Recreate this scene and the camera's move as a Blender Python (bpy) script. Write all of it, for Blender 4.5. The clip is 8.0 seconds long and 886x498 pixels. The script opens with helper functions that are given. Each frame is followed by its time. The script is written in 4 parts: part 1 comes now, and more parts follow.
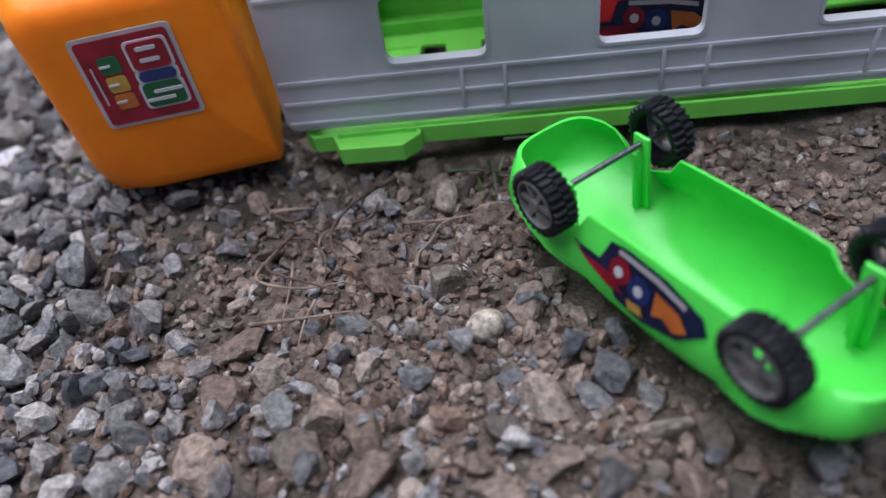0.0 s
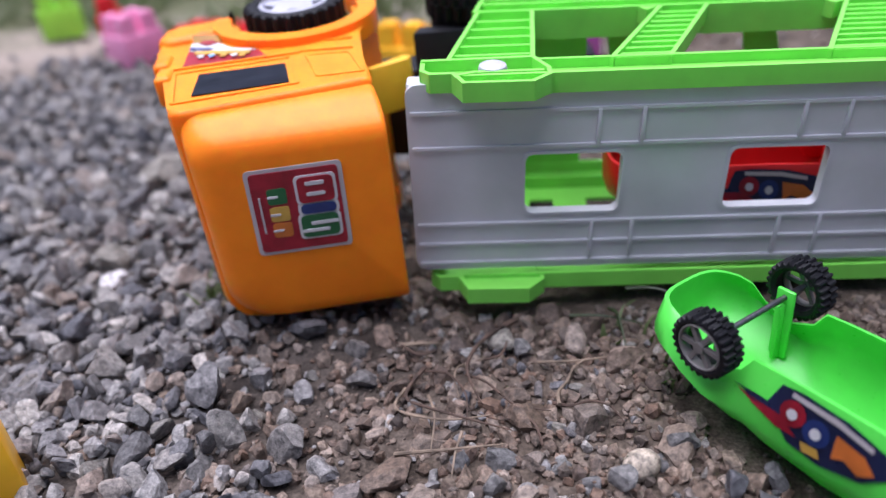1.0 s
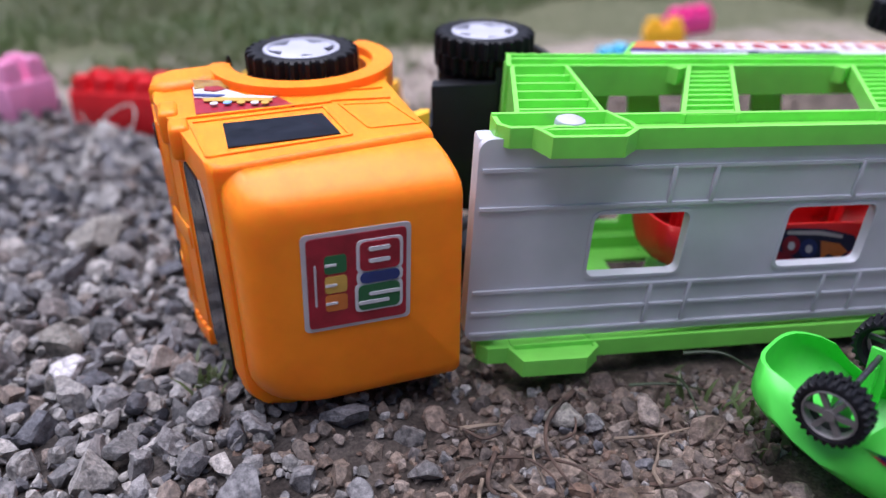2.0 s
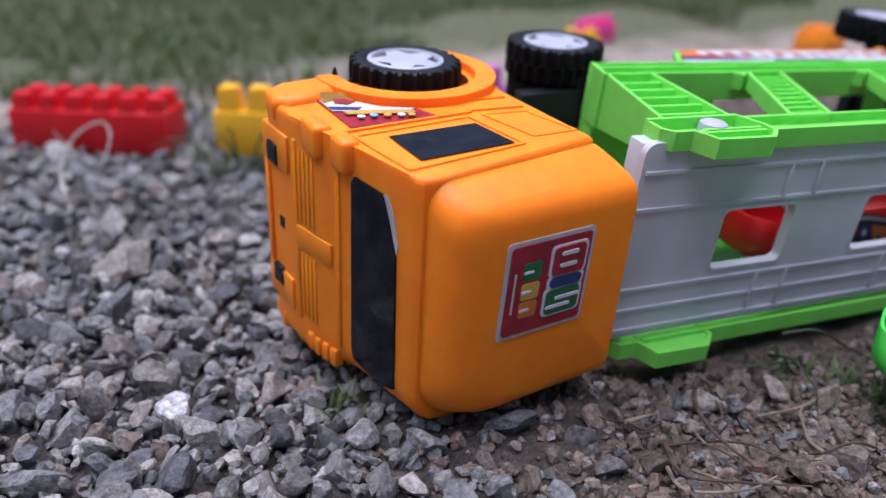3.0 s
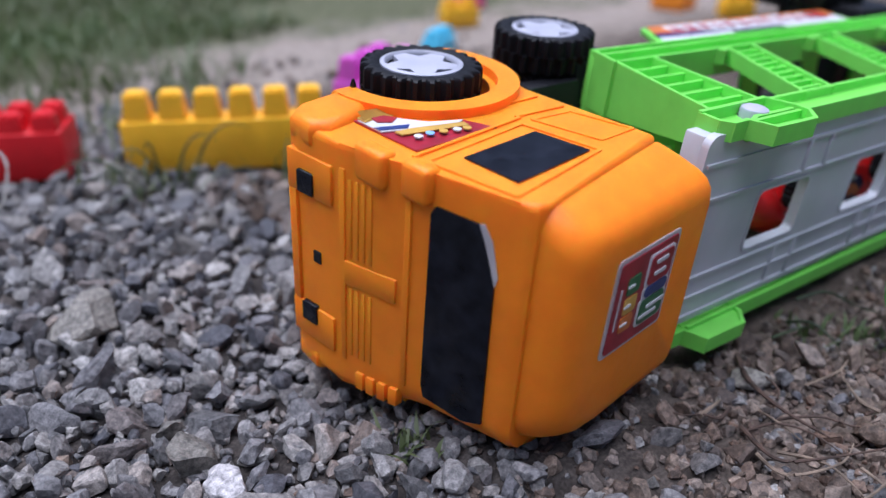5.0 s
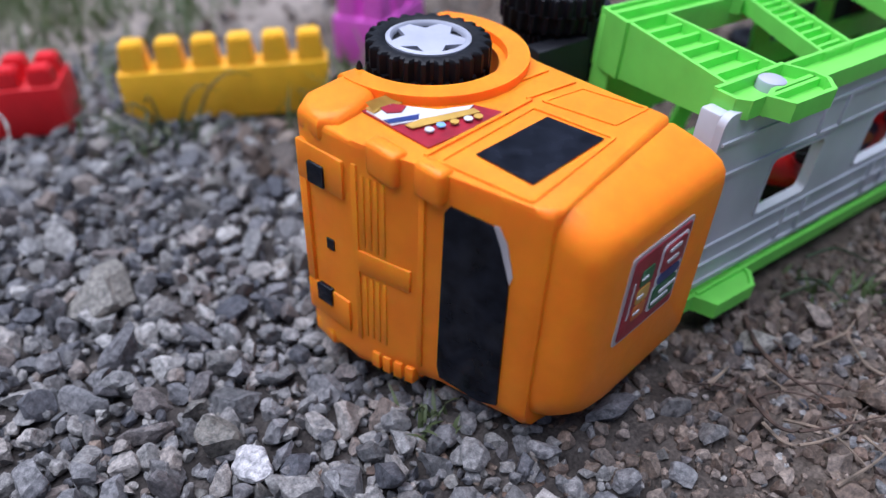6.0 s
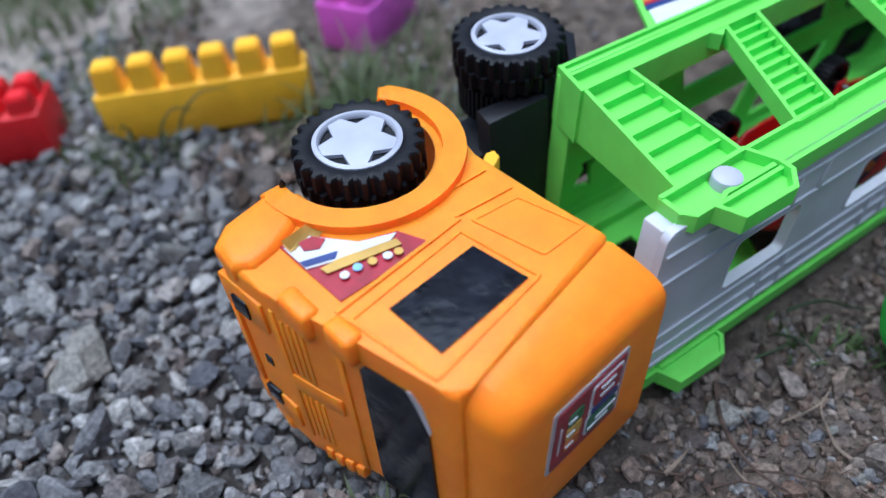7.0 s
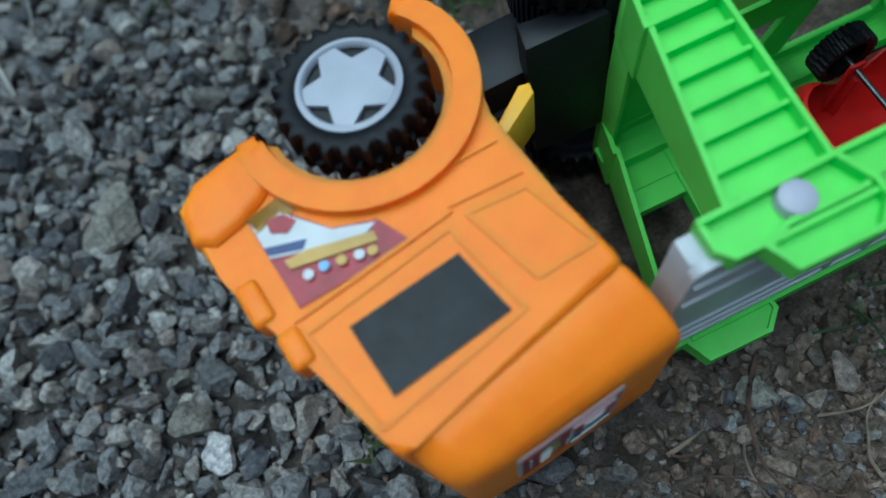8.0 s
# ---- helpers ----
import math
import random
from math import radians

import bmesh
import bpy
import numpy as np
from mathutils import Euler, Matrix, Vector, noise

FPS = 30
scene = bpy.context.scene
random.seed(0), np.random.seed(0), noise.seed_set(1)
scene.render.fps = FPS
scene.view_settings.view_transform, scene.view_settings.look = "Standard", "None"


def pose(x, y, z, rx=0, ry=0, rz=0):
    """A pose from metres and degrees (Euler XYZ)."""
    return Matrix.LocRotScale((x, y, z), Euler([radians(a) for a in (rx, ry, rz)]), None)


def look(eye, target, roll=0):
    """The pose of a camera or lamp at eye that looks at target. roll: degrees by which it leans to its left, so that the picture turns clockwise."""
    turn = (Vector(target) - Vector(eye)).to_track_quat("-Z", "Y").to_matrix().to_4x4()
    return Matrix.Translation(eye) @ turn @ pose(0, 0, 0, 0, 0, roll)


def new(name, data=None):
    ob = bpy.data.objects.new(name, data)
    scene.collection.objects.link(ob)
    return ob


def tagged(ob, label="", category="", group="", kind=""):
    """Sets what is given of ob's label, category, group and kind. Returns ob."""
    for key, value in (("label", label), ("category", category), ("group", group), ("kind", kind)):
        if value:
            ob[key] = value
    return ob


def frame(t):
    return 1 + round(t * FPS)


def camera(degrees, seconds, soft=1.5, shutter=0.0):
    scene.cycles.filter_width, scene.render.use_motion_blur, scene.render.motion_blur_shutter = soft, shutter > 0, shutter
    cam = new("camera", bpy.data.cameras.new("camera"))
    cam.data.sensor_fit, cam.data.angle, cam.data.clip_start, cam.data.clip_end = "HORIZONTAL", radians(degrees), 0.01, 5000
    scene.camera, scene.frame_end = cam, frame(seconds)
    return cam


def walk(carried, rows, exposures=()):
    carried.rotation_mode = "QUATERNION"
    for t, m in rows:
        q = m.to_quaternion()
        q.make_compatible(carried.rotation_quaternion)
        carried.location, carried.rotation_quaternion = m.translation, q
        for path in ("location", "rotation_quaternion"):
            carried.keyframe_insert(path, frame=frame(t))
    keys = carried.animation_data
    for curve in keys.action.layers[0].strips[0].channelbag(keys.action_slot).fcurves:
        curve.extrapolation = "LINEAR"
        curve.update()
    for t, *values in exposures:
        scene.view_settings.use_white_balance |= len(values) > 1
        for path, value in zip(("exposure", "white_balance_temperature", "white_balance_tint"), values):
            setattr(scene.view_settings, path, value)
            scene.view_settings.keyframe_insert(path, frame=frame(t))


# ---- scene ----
cam = camera(60.8, 8.0)
PATH = [
    (0, (0.115, -0.001, 0.235), (-0.133, 1.461, -1.107), -13.2),
    (0.3, (0.103, 0.002, 0.222), (-0.128, 1.516, -1.064), -12.4),
    (0.5, (0.086, -0.004, 0.217), (-0.129, 1.573, -0.993), -11.5),
    (0.7, (0.067, -0.014, 0.23), (-0.1, 1.642, -0.879), -8.8),
    (1, (0.036, -0.021, 0.247), (-0.086, 1.696, -0.771), -6.5),
    (1.2, (0.024, -0.013, 0.248), (-0.073, 1.73, -0.729), -5.3),
    (2.3, (-0.113, 0.03, 0.235), (0.357, 1.76, -0.652), 0.2),
    (2.5, (-0.146, 0.036, 0.24), (0.403, 1.746, -0.64), 0.9),
    (3, (-0.203, 0.057, 0.238), (0.505, 1.71, -0.638), 1.3),
    (3.5, (-0.24, 0.089, 0.252), (0.585, 1.654, -0.682), 1.3),
    (4, (-0.237, 0.108, 0.245), (0.658, 1.636, -0.686), 1.0),
    (4.5, (-0.259, 0.126, 0.246), (0.734, 1.592, -0.684), 1.3),
    (4.7, (-0.275, 0.128, 0.247), (0.764, 1.567, -0.673), 1.4),
    (5.8, (-0.269, 0.164, 0.264), (0.766, 1.45, -0.865), 0.3),
    (6, (-0.266, 0.155, 0.281), (0.701, 1.449, -0.899), -0.9),
    (6.5, (-0.235, 0.168, 0.315), (0.618, 1.417, -0.993), -3.4),
    (6.8, (-0.201, 0.175, 0.331), (0.597, 1.393, -1.04), -4.9),
    (7, (-0.176, 0.181, 0.349), (0.537, 1.407, -1.06), -7.4),
    (7.2, (-0.161, 0.189, 0.367), (0.383, 1.379, -1.145), -10.5),
    (7.5, (-0.119, 0.227, 0.378), (0.263, 1.335, -1.243), -13.4),
    (8, (-0.075, 0.248, 0.368), (0.011, 1.133, -1.423), -21.8),
]
walk(cam, [(t, look(eye, target, roll)) for t, eye, target, roll in PATH], exposures=[(0, 1.02, 5850, 15), (1.2, 1.34, 5950, 21), (2.4, 1.14, 5750, 20), (3.5, 0.92, 5600, 18), (6.5, 0.94, 5400, 12), (7.2, 0.80, 5100, 2), (8, 0.10, 5000, -14)])

cam.data.dof.use_dof = True
cam.data.dof.focus_distance = 0.33
cam.data.dof.aperture_fstop = 4.3

# ---- light ----
world = bpy.data.worlds.new("overcast_sky")
scene.world = world
world.use_nodes = True
wn = world.node_tree
sky = wn.nodes.new("ShaderNodeTexSky")
sky.sky_type = "NISHITA"
sky.sun_disc = False
sky.sun_elevation = radians(78)
sky.sun_rotation = radians(-27)
sky.air_density, sky.dust_density, sky.ozone_density = 1.0, 5.0, 1.0
wn.links.new(sky.outputs[0], wn.nodes["Background"].inputs[0])
wn.nodes["Background"].inputs[1].default_value = 0.04
sun = new("sun", bpy.data.lights.new("sun", "SUN"))
sun.data.energy = 2.55
sun.data.angle = radians(68)
sun.data.color = (0.97, 0.98, 1.0)
sun.matrix_world = look((-0.3, 0.62, 3.0), (0, 0.4, 0))


# ---- materials ----
def material(name, color, rough=0.5, metal=0.0, var=0.08, scale=60.0, bump=0.1, bump_scale=400.0, sss=0.0, color2=None, spec=0.5):
    """A procedural surface: large and fine variation of colour, fine relief."""
    m = bpy.data.materials.new(name)
    m.use_nodes = True
    t = m.node_tree
    b = t.nodes["Principled BSDF"]
    tc = t.nodes.new("ShaderNodeTexCoord")
    n1 = t.nodes.new("ShaderNodeTexNoise")
    n1.inputs["Scale"].default_value = scale
    n1.inputs["Detail"].default_value = 6
    t.links.new(tc.outputs["Object"], n1.inputs["Vector"])
    ramp = t.nodes.new("ShaderNodeValToRGB")
    c2 = color2 or tuple(c * (1 - 2.2 * var) for c in color)
    ramp.color_ramp.elements[0].color = (*c2, 1)
    ramp.color_ramp.elements[0].position = 0.3
    ramp.color_ramp.elements[1].color = (*[min(1, c * (1 + var)) for c in color], 1)
    ramp.color_ramp.elements[1].position = 0.62
    t.links.new(n1.outputs["Fac"], ramp.inputs[0])
    t.links.new(ramp.outputs[0], b.inputs["Base Color"])
    b.inputs["Metallic"].default_value = metal
    b.inputs["Specular IOR Level"].default_value = spec
    n2 = t.nodes.new("ShaderNodeTexNoise")
    n2.inputs["Scale"].default_value = bump_scale
    n2.inputs["Detail"].default_value = 4
    t.links.new(tc.outputs["Object"], n2.inputs["Vector"])
    mr = t.nodes.new("ShaderNodeMapRange")
    mr.inputs[3].default_value, mr.inputs[4].default_value = rough - 0.08, rough + 0.1
    t.links.new(n2.outputs["Fac"], mr.inputs[0])
    t.links.new(mr.outputs[0], b.inputs["Roughness"])
    bp = t.nodes.new("ShaderNodeBump")
    bp.inputs["Strength"].default_value = bump
    bp.inputs["Distance"].default_value = 0.0006
    t.links.new(n2.outputs["Fac"], bp.inputs["Height"])
    t.links.new(bp.outputs[0], b.inputs["Normal"])
    if sss:
        b.inputs["Subsurface Weight"].default_value = sss
        b.inputs["Subsurface Radius"].default_value = tuple(max(0.1, c) for c in color)
        b.inputs["Subsurface Scale"].default_value = 0.006
    return m


def sheer(m, color, amount):
    """Thin plastic that lets part of the light through."""
    t = m.node_tree
    b, out = t.nodes["Principled BSDF"], t.nodes["Material Output"]
    tr = t.nodes.new("ShaderNodeBsdfTranslucent")
    tr.inputs[0].default_value = (*color, 1)
    mix = t.nodes.new("ShaderNodeMixShader")
    mix.inputs[0].default_value = amount
    t.links.new(b.outputs[0], mix.inputs[1])
    t.links.new(tr.outputs[0], mix.inputs[2])
    t.links.new(mix.outputs[0], out.inputs[0])
    return m


def stone_material(name, per_island, colors):
    m = bpy.data.materials.new(name)
    m.use_nodes = True
    t = m.node_tree
    b = t.nodes["Principled BSDF"]
    if per_island:
        rnd = t.nodes.new("ShaderNodeNewGeometry").outputs["Random Per Island"]
    else:
        rnd = t.nodes.new("ShaderNodeObjectInfo").outputs["Random"]
    ramp = t.nodes.new("ShaderNodeValToRGB")
    ramp.color_ramp.interpolation = "LINEAR"
    els = ramp.color_ramp.elements
    while len(els) < len(colors):
        els.new(0.5)
    for i, c in enumerate(colors):
        els[i].position = i / (len(colors) - 1)
        els[i].color = (*c, 1)
    t.links.new(rnd, ramp.inputs[0])
    tc = t.nodes.new("ShaderNodeTexCoord")
    geo = t.nodes.new("ShaderNodeNewGeometry")
    n1 = t.nodes.new("ShaderNodeTexNoise")
    n1.inputs["Scale"].default_value, n1.inputs["Detail"].default_value = 330, 9
    n1.inputs["Roughness"].default_value = 0.65
    t.links.new(geo.outputs["Position"], n1.inputs["Vector"])
    n2 = t.nodes.new("ShaderNodeTexNoise")
    n2.inputs["Scale"].default_value, n2.inputs["Detail"].default_value = 1500, 4
    t.links.new(geo.outputs["Position"], n2.inputs["Vector"])
    r1 = t.nodes.new("ShaderNodeValToRGB")
    r1.color_ramp.elements[0].position, r1.color_ramp.elements[1].position = 0.34, 0.68
    r1.color_ramp.elements[0].color, r1.color_ramp.elements[1].color = (0.36, 0.36, 0.37, 1), (1.42, 1.40, 1.38, 1)
    t.links.new(n1.outputs["Fac"], r1.inputs[0])
    r2 = t.nodes.new("ShaderNodeValToRGB")
    r2.color_ramp.elements[0].position, r2.color_ramp.elements[1].position = 0.3, 0.7
    r2.color_ramp.elements[0].color, r2.color_ramp.elements[1].color = (0.7, 0.7, 0.7, 1), (1.25, 1.25, 1.25, 1)
    t.links.new(n2.outputs["Fac"], r2.inputs[0])
    x1 = t.nodes.new("ShaderNodeMix")
    x1.data_type, x1.blend_type = "RGBA", "MULTIPLY"
    x1.inputs[0].default_value = 1
    t.links.new(ramp.outputs[0], x1.inputs[6])
    t.links.new(r1.outputs[0], x1.inputs[7])
    x2 = t.nodes.new("ShaderNodeMix")
    x2.data_type, x2.blend_type = "RGBA", "MULTIPLY"
    x2.inputs[0].default_value = 1
    t.links.new(x1.outputs[2], x2.inputs[6])
    t.links.new(r2.outputs[0], x2.inputs[7])
    t.links.new(x2.outputs[2], b.inputs["Base Color"])
    b.inputs["Roughness"].default_value = 0.66
    b.inputs["Specular IOR Level"].default_value = 0.36
    bp = t.nodes.new("ShaderNodeBump")
    bp.inputs["Strength"].default_value, bp.inputs["Distance"].default_value = 0.7, 0.0012
    t.links.new(n1.outputs["Fac"], bp.inputs["Height"])
    bp2 = t.nodes.new("ShaderNodeBump")
    bp2.inputs["Strength"].default_value, bp2.inputs["Distance"].default_value = 0.4, 0.0004
    t.links.new(n2.outputs["Fac"], bp2.inputs["Height"])
    t.links.new(bp.outputs[0], bp2.inputs["Normal"])
    t.links.new(bp2.outputs[0], b.inputs["Normal"])
    return m


ORANGE = material("orange_plastic", (0.99, 0.246, 0.006), 0.40, var=0.04, bump=0.08, sss=0.6, spec=0.28)
YELLOW_TAB = material("yellow_plastic", (0.95, 0.50, 0.03), 0.4, var=0.03, bump=0.06)
GREEN = sheer(material("green_plastic", (0.26, 0.80, 0.110), 0.33, var=0.04, bump=0.05), (0.12, 0.9, 0.03), 0.16)
CAR_GREEN = sheer(material("car_green_plastic", (0.095, 0.66, 0.075), 0.3, var=0.05, bump=0.05), (0.1, 0.9, 0.04), 0.2)
WHITE = sheer(material("white_plastic", (0.66, 0.65, 0.70), 0.36, var=0.04, scale=22, bump=0.05, color2=(0.52, 0.53, 0.55)), (0.8, 0.85, 0.8), 0.22)
KNOB = material("grey_white_plastic", (0.42, 0.41, 0.48), 0.4, var=0.04)
RED = sheer(material("red_plastic", (0.62, 0.012, 0.012), 0.34, var=0.05, bump=0.05), (0.7, 0.02, 0.02), 0.1)
RUBBER = material("black_tyre_plastic", (0.006, 0.006, 0.008), 0.5, var=0.2, bump=0.2, bump_scale=900, spec=0.22)
BLACK = material("black_plastic", (0.007, 0.007, 0.009), 0.42, var=0.15, spec=0.3)
RIM = material("silver_white_rim", (0.40, 0.40, 0.46), 0.4, metal=0.0, var=0.04)
DARKRIM = material("dark_grey_rim", (0.17, 0.158, 0.152), 0.4, metal=0.2, var=0.1)
STEEL = material("steel_axle", (0.17, 0.17, 0.18), 0.32, metal=0.9, var=0.15, scale=300)
FILM = material("black_window_film", (0.010, 0.011, 0.016), 0.14, var=0.3, scale=90, bump=0.9, bump_scale=75, spec=0.16)
PRINT_WHITE = material("white_print", (0.62, 0.61, 0.62), 0.35, var=0.05)
PRINT_PINKISH = material("pale_grey_print", (0.50, 0.46, 0.47), 0.4, var=0.06)
PRINT_RED = material("red_print", (0.31, 0.010, 0.025), 0.35, var=0.12, scale=150)
PRINT_BLUE = material("blue_print", (0.02, 0.04, 0.17), 0.35, var=0.1)
PRINT_NAVY = material("navy_print", (0.012, 0.017, 0.06), 0.3, var=0.15)
PRINT_GREEN = material("green_print", (0.015, 0.12, 0.04), 0.35, var=0.1)
PRINT_YELLOW = material("yellow_print", (0.55, 0.33, 0.06), 0.35, var=0.1)
PRINT_ORANGE = material("orange_print", (0.60, 0.17, 0.03), 0.35, var=0.12)
PRINT_SKY = material("light_blue_print", (0.25, 0.45, 0.75), 0.35, var=0.1)
BLOCK_YELLOW = material("block_yellow", (0.88, 0.46, 0.012), 0.4, var=0.04, sss=0.1)
BLOCK_RED = material("block_red", (0.62, 0.008, 0.012), 0.4, var=0.05)
BLOCK_MAGENTA = material("block_magenta", (0.62, 0.10, 0.50), 0.4, var=0.05)
BLOCK_PINK = material("block_pink", (0.80, 0.30, 0.50), 0.4, var=0.05)
BLOCK_HOT = material("block_hot_pink", (0.85, 0.05, 0.30), 0.4, var=0.05)
BLOCK_CYAN = material("block_cyan", (0.12, 0.55, 0.75), 0.4, var=0.05)
BLOCK_ORANGE = material("block_orange", (0.90, 0.28, 0.01), 0.4, var=0.05)
BLOCK_LIME = material("block_lime", (0.35, 0.75, 0.06), 0.4, var=0.05)
GRASS = sheer(material("grass_blade", (0.07, 0.11, 0.035), 0.55, var=0.3, scale=3.0, bump=0.0, color2=(0.12, 0.115, 0.06)), (0.10, 0.15, 0.04), 0.25)
GRASS_DARK = material("dark_grass_blade", (0.035, 0.055, 0.020), 0.5, var=0.25, scale=30)
STRAW = material("dry_stem", (0.19, 0.14, 0.10), 0.75, var=0.25, scale=120)
ROOT = material("brown_rootlet", (0.075, 0.045, 0.032), 0.8, var=0.3, scale=120)
PALE = material("pale_rootlet", (0.33, 0.31, 0.28), 0.75, var=0.15, scale=120)

GREYS = [(0.064, 0.064, 0.073), (0.152, 0.147, 0.154), (0.281, 0.270, 0.260), (0.088, 0.086, 0.088), (0.330, 0.310, 0.288), (0.189, 0.176, 0.167), (0.073, 0.074, 0.086), (0.418, 0.396, 0.369), (0.204, 0.160, 0.132), (0.114, 0.112, 0.119), (0.248, 0.237, 0.233), (0.165, 0.152, 0.130)]
BROWNS = [(0.088, 0.064, 0.051), (0.151, 0.109, 0.083), (0.239, 0.181, 0.140), (0.080, 0.065, 0.057), (0.167, 0.106, 0.075), (0.283, 0.228, 0.187), (0.113, 0.091, 0.077), (0.132, 0.091, 0.065)]
STONE = stone_material("grey_crushed_stone", False, GREYS)
GRAVEL = stone_material("grey_gravel", True, GREYS)
GRIT = stone_material("brown_grit", True, BROWNS)
WHITESTONE = stone_material("white_quartz", False, [(0.50, 0.48, 0.48), (0.52, 0.50, 0.49)])
PALESTONE = stone_material("pale_pebble", False, [(0.38, 0.325, 0.26), (0.40, 0.34, 0.275)])
TANSTONE = stone_material("tan_stone", False, [(0.21, 0.195, 0.17), (0.23, 0.21, 0.18)])


def ground_material():
    m = bpy.data.materials.new("dirt_ground")
    m.use_nodes = True
    t = m.node_tree
    b = t.nodes["Principled BSDF"]
    geo = t.nodes.new("ShaderNodeNewGeometry")

    def noise_tex(scale, detail):
        n = t.nodes.new("ShaderNodeTexNoise")
        n.inputs["Scale"].default_value, n.inputs["Detail"].default_value = scale, detail
        t.links.new(geo.outputs["Position"], n.inputs["Vector"])
        return n

    def ramp(src, stops):
        r = t.nodes.new("ShaderNodeValToRGB")
        els = r.color_ramp.elements
        while len(els) < len(stops):
            els.new(0.5)
        for e, (p, c) in zip(els, stops):
            e.position, e.color = p, (*c, 1)
        t.links.new(src, r.inputs[0])
        return r

    big, mid, fine = noise_tex(9, 5), noise_tex(70, 8), noise_tex(600, 6)
    soil = ramp(mid.outputs["Fac"], [(0.3, (0.040, 0.030, 0.023)), (0.5, (0.086, 0.066, 0.051)), (0.7, (0.160, 0.125, 0.100))])
    sand = ramp(mid.outputs["Fac"], [(0.3, (0.22, 0.18, 0.15)), (0.7, (0.34, 0.285, 0.24))])
    turf = ramp(mid.outputs["Fac"], [(0.3, (0.055, 0.062, 0.032)), (0.5, (0.10, 0.105, 0.055)), (0.7, (0.16, 0.145, 0.09))])
    sep = t.nodes.new("ShaderNodeSeparateXYZ")
    t.links.new(geo.outputs["Position"], sep.inputs[0])

    def edge(at, wide):
        add = t.nodes.new("ShaderNodeMath")
        add.operation = "MULTIPLY_ADD"
        t.links.new(big.outputs["Fac"], add.inputs[0])
        add.inputs[1].default_value = wide * 2
        t.links.new(sep.outputs["Y"], add.inputs[2])
        mr = t.nodes.new("ShaderNodeMapRange")
        mr.inputs[1].default_value, mr.inputs[2].default_value = at - 0.06 + wide, at + 0.06 + wide
        t.links.new(add.outputs[0], mr.inputs[0])
        return mr.outputs[0]

    def blend(f, a, c):
        x = t.nodes.new("ShaderNodeMix")
        x.data_type = "RGBA"
        t.links.new(f, x.inputs[0])
        t.links.new(a, x.inputs[6])
        t.links.new(c, x.inputs[7])
        return x.outputs[2]

    # soil darkened around the gravel so gaps between its stones look shaded
    gap_shade = ramp(mid.outputs["Fac"], [(0.3, (0.022, 0.018, 0.016)), (0.5, (0.045, 0.038, 0.034)), (0.7, (0.085, 0.072, 0.064))])
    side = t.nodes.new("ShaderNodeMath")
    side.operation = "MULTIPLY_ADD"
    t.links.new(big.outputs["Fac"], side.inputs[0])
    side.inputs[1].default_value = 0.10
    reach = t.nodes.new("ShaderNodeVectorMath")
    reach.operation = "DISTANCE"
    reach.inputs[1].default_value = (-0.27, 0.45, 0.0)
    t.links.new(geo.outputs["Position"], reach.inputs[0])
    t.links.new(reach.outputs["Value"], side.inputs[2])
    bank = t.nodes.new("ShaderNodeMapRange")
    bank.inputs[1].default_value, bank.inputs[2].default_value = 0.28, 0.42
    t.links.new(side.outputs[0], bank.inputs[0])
    c = blend(bank.outputs[0], gap_shade.outputs[0], soil.outputs[0])
    c = blend(edge(0.90, 0.10), c, sand.outputs[0])
    c = blend(edge(1.12, 0.20), c, turf.outputs[0])
    sp = ramp(fine.outputs["Fac"], [(0.35, (0.6, 0.6, 0.6)), (0.65, (1.3, 1.3, 1.3))])
    x = t.nodes.new("ShaderNodeMix")
    x.data_type, x.blend_type = "RGBA", "MULTIPLY"
    x.inputs[0].default_value = 1
    t.links.new(c, x.inputs[6])
    t.links.new(sp.outputs[0], x.inputs[7])
    t.links.new(x.outputs[2], b.inputs["Base Color"])
    b.inputs["Roughness"].default_value = 0.9
    b.inputs["Specular IOR Level"].default_value = 0.2
    b1 = t.nodes.new("ShaderNodeBump")
    b1.inputs["Strength"].default_value, b1.inputs["Distance"].default_value = 0.8, 0.004
    t.links.new(mid.outputs["Fac"], b1.inputs["Height"])
    b2 = t.nodes.new("ShaderNodeBump")
    b2.inputs["Strength"].default_value, b2.inputs["Distance"].default_value = 0.8, 0.0012
    t.links.new(fine.outputs["Fac"], b2.inputs["Height"])
    t.links.new(b1.outputs[0], b2.inputs["Normal"])
    t.links.new(b2.outputs[0], b.inputs["Normal"])
    return m


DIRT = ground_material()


# ---- mesh helpers ----
def part(name, bm, mat, parent=None, label="", smooth=True):
    """Links a bmesh as one mesh object under a thing or a part."""
    me = bpy.data.meshes.new(name)
    bmesh.ops.recalc_face_normals(bm, faces=bm.faces)
    bm.to_mesh(me)
    bm.free()
    me.materials.append(mat)
    if smooth:
        me.set_sharp_from_angle(angle=radians(35))
        for p in me.polygons:
            p.use_smooth = True
    ob = new(name, me)
    if parent:
        ob.parent = parent
    if label:
        tagged(ob, label)
    return ob


def thing(name, m, label, category, group=""):
    ob = new(name)
    ob.empty_display_size = 0.02
    ob.matrix_world = m
    return tagged(ob, label, category, group)


def add_box(bm, lo, hi, bev=0.0, seg=2):
    r = bmesh.ops.create_cube(bm, size=1)
    c = [(a + b) / 2 for a, b in zip(lo, hi)]
    d = [b - a for a, b in zip(lo, hi)]
    for v in r["verts"]:
        v.co = Vector((c[0] + v.co.x * d[0], c[1] + v.co.y * d[1], c[2] + v.co.z * d[2]))
    if bev:
        es = list({e for v in r["verts"] for e in v.link_edges})
        bmesh.ops.bevel(bm, geom=es, offset=bev, segments=seg, affect="EDGES", profile=0.5)


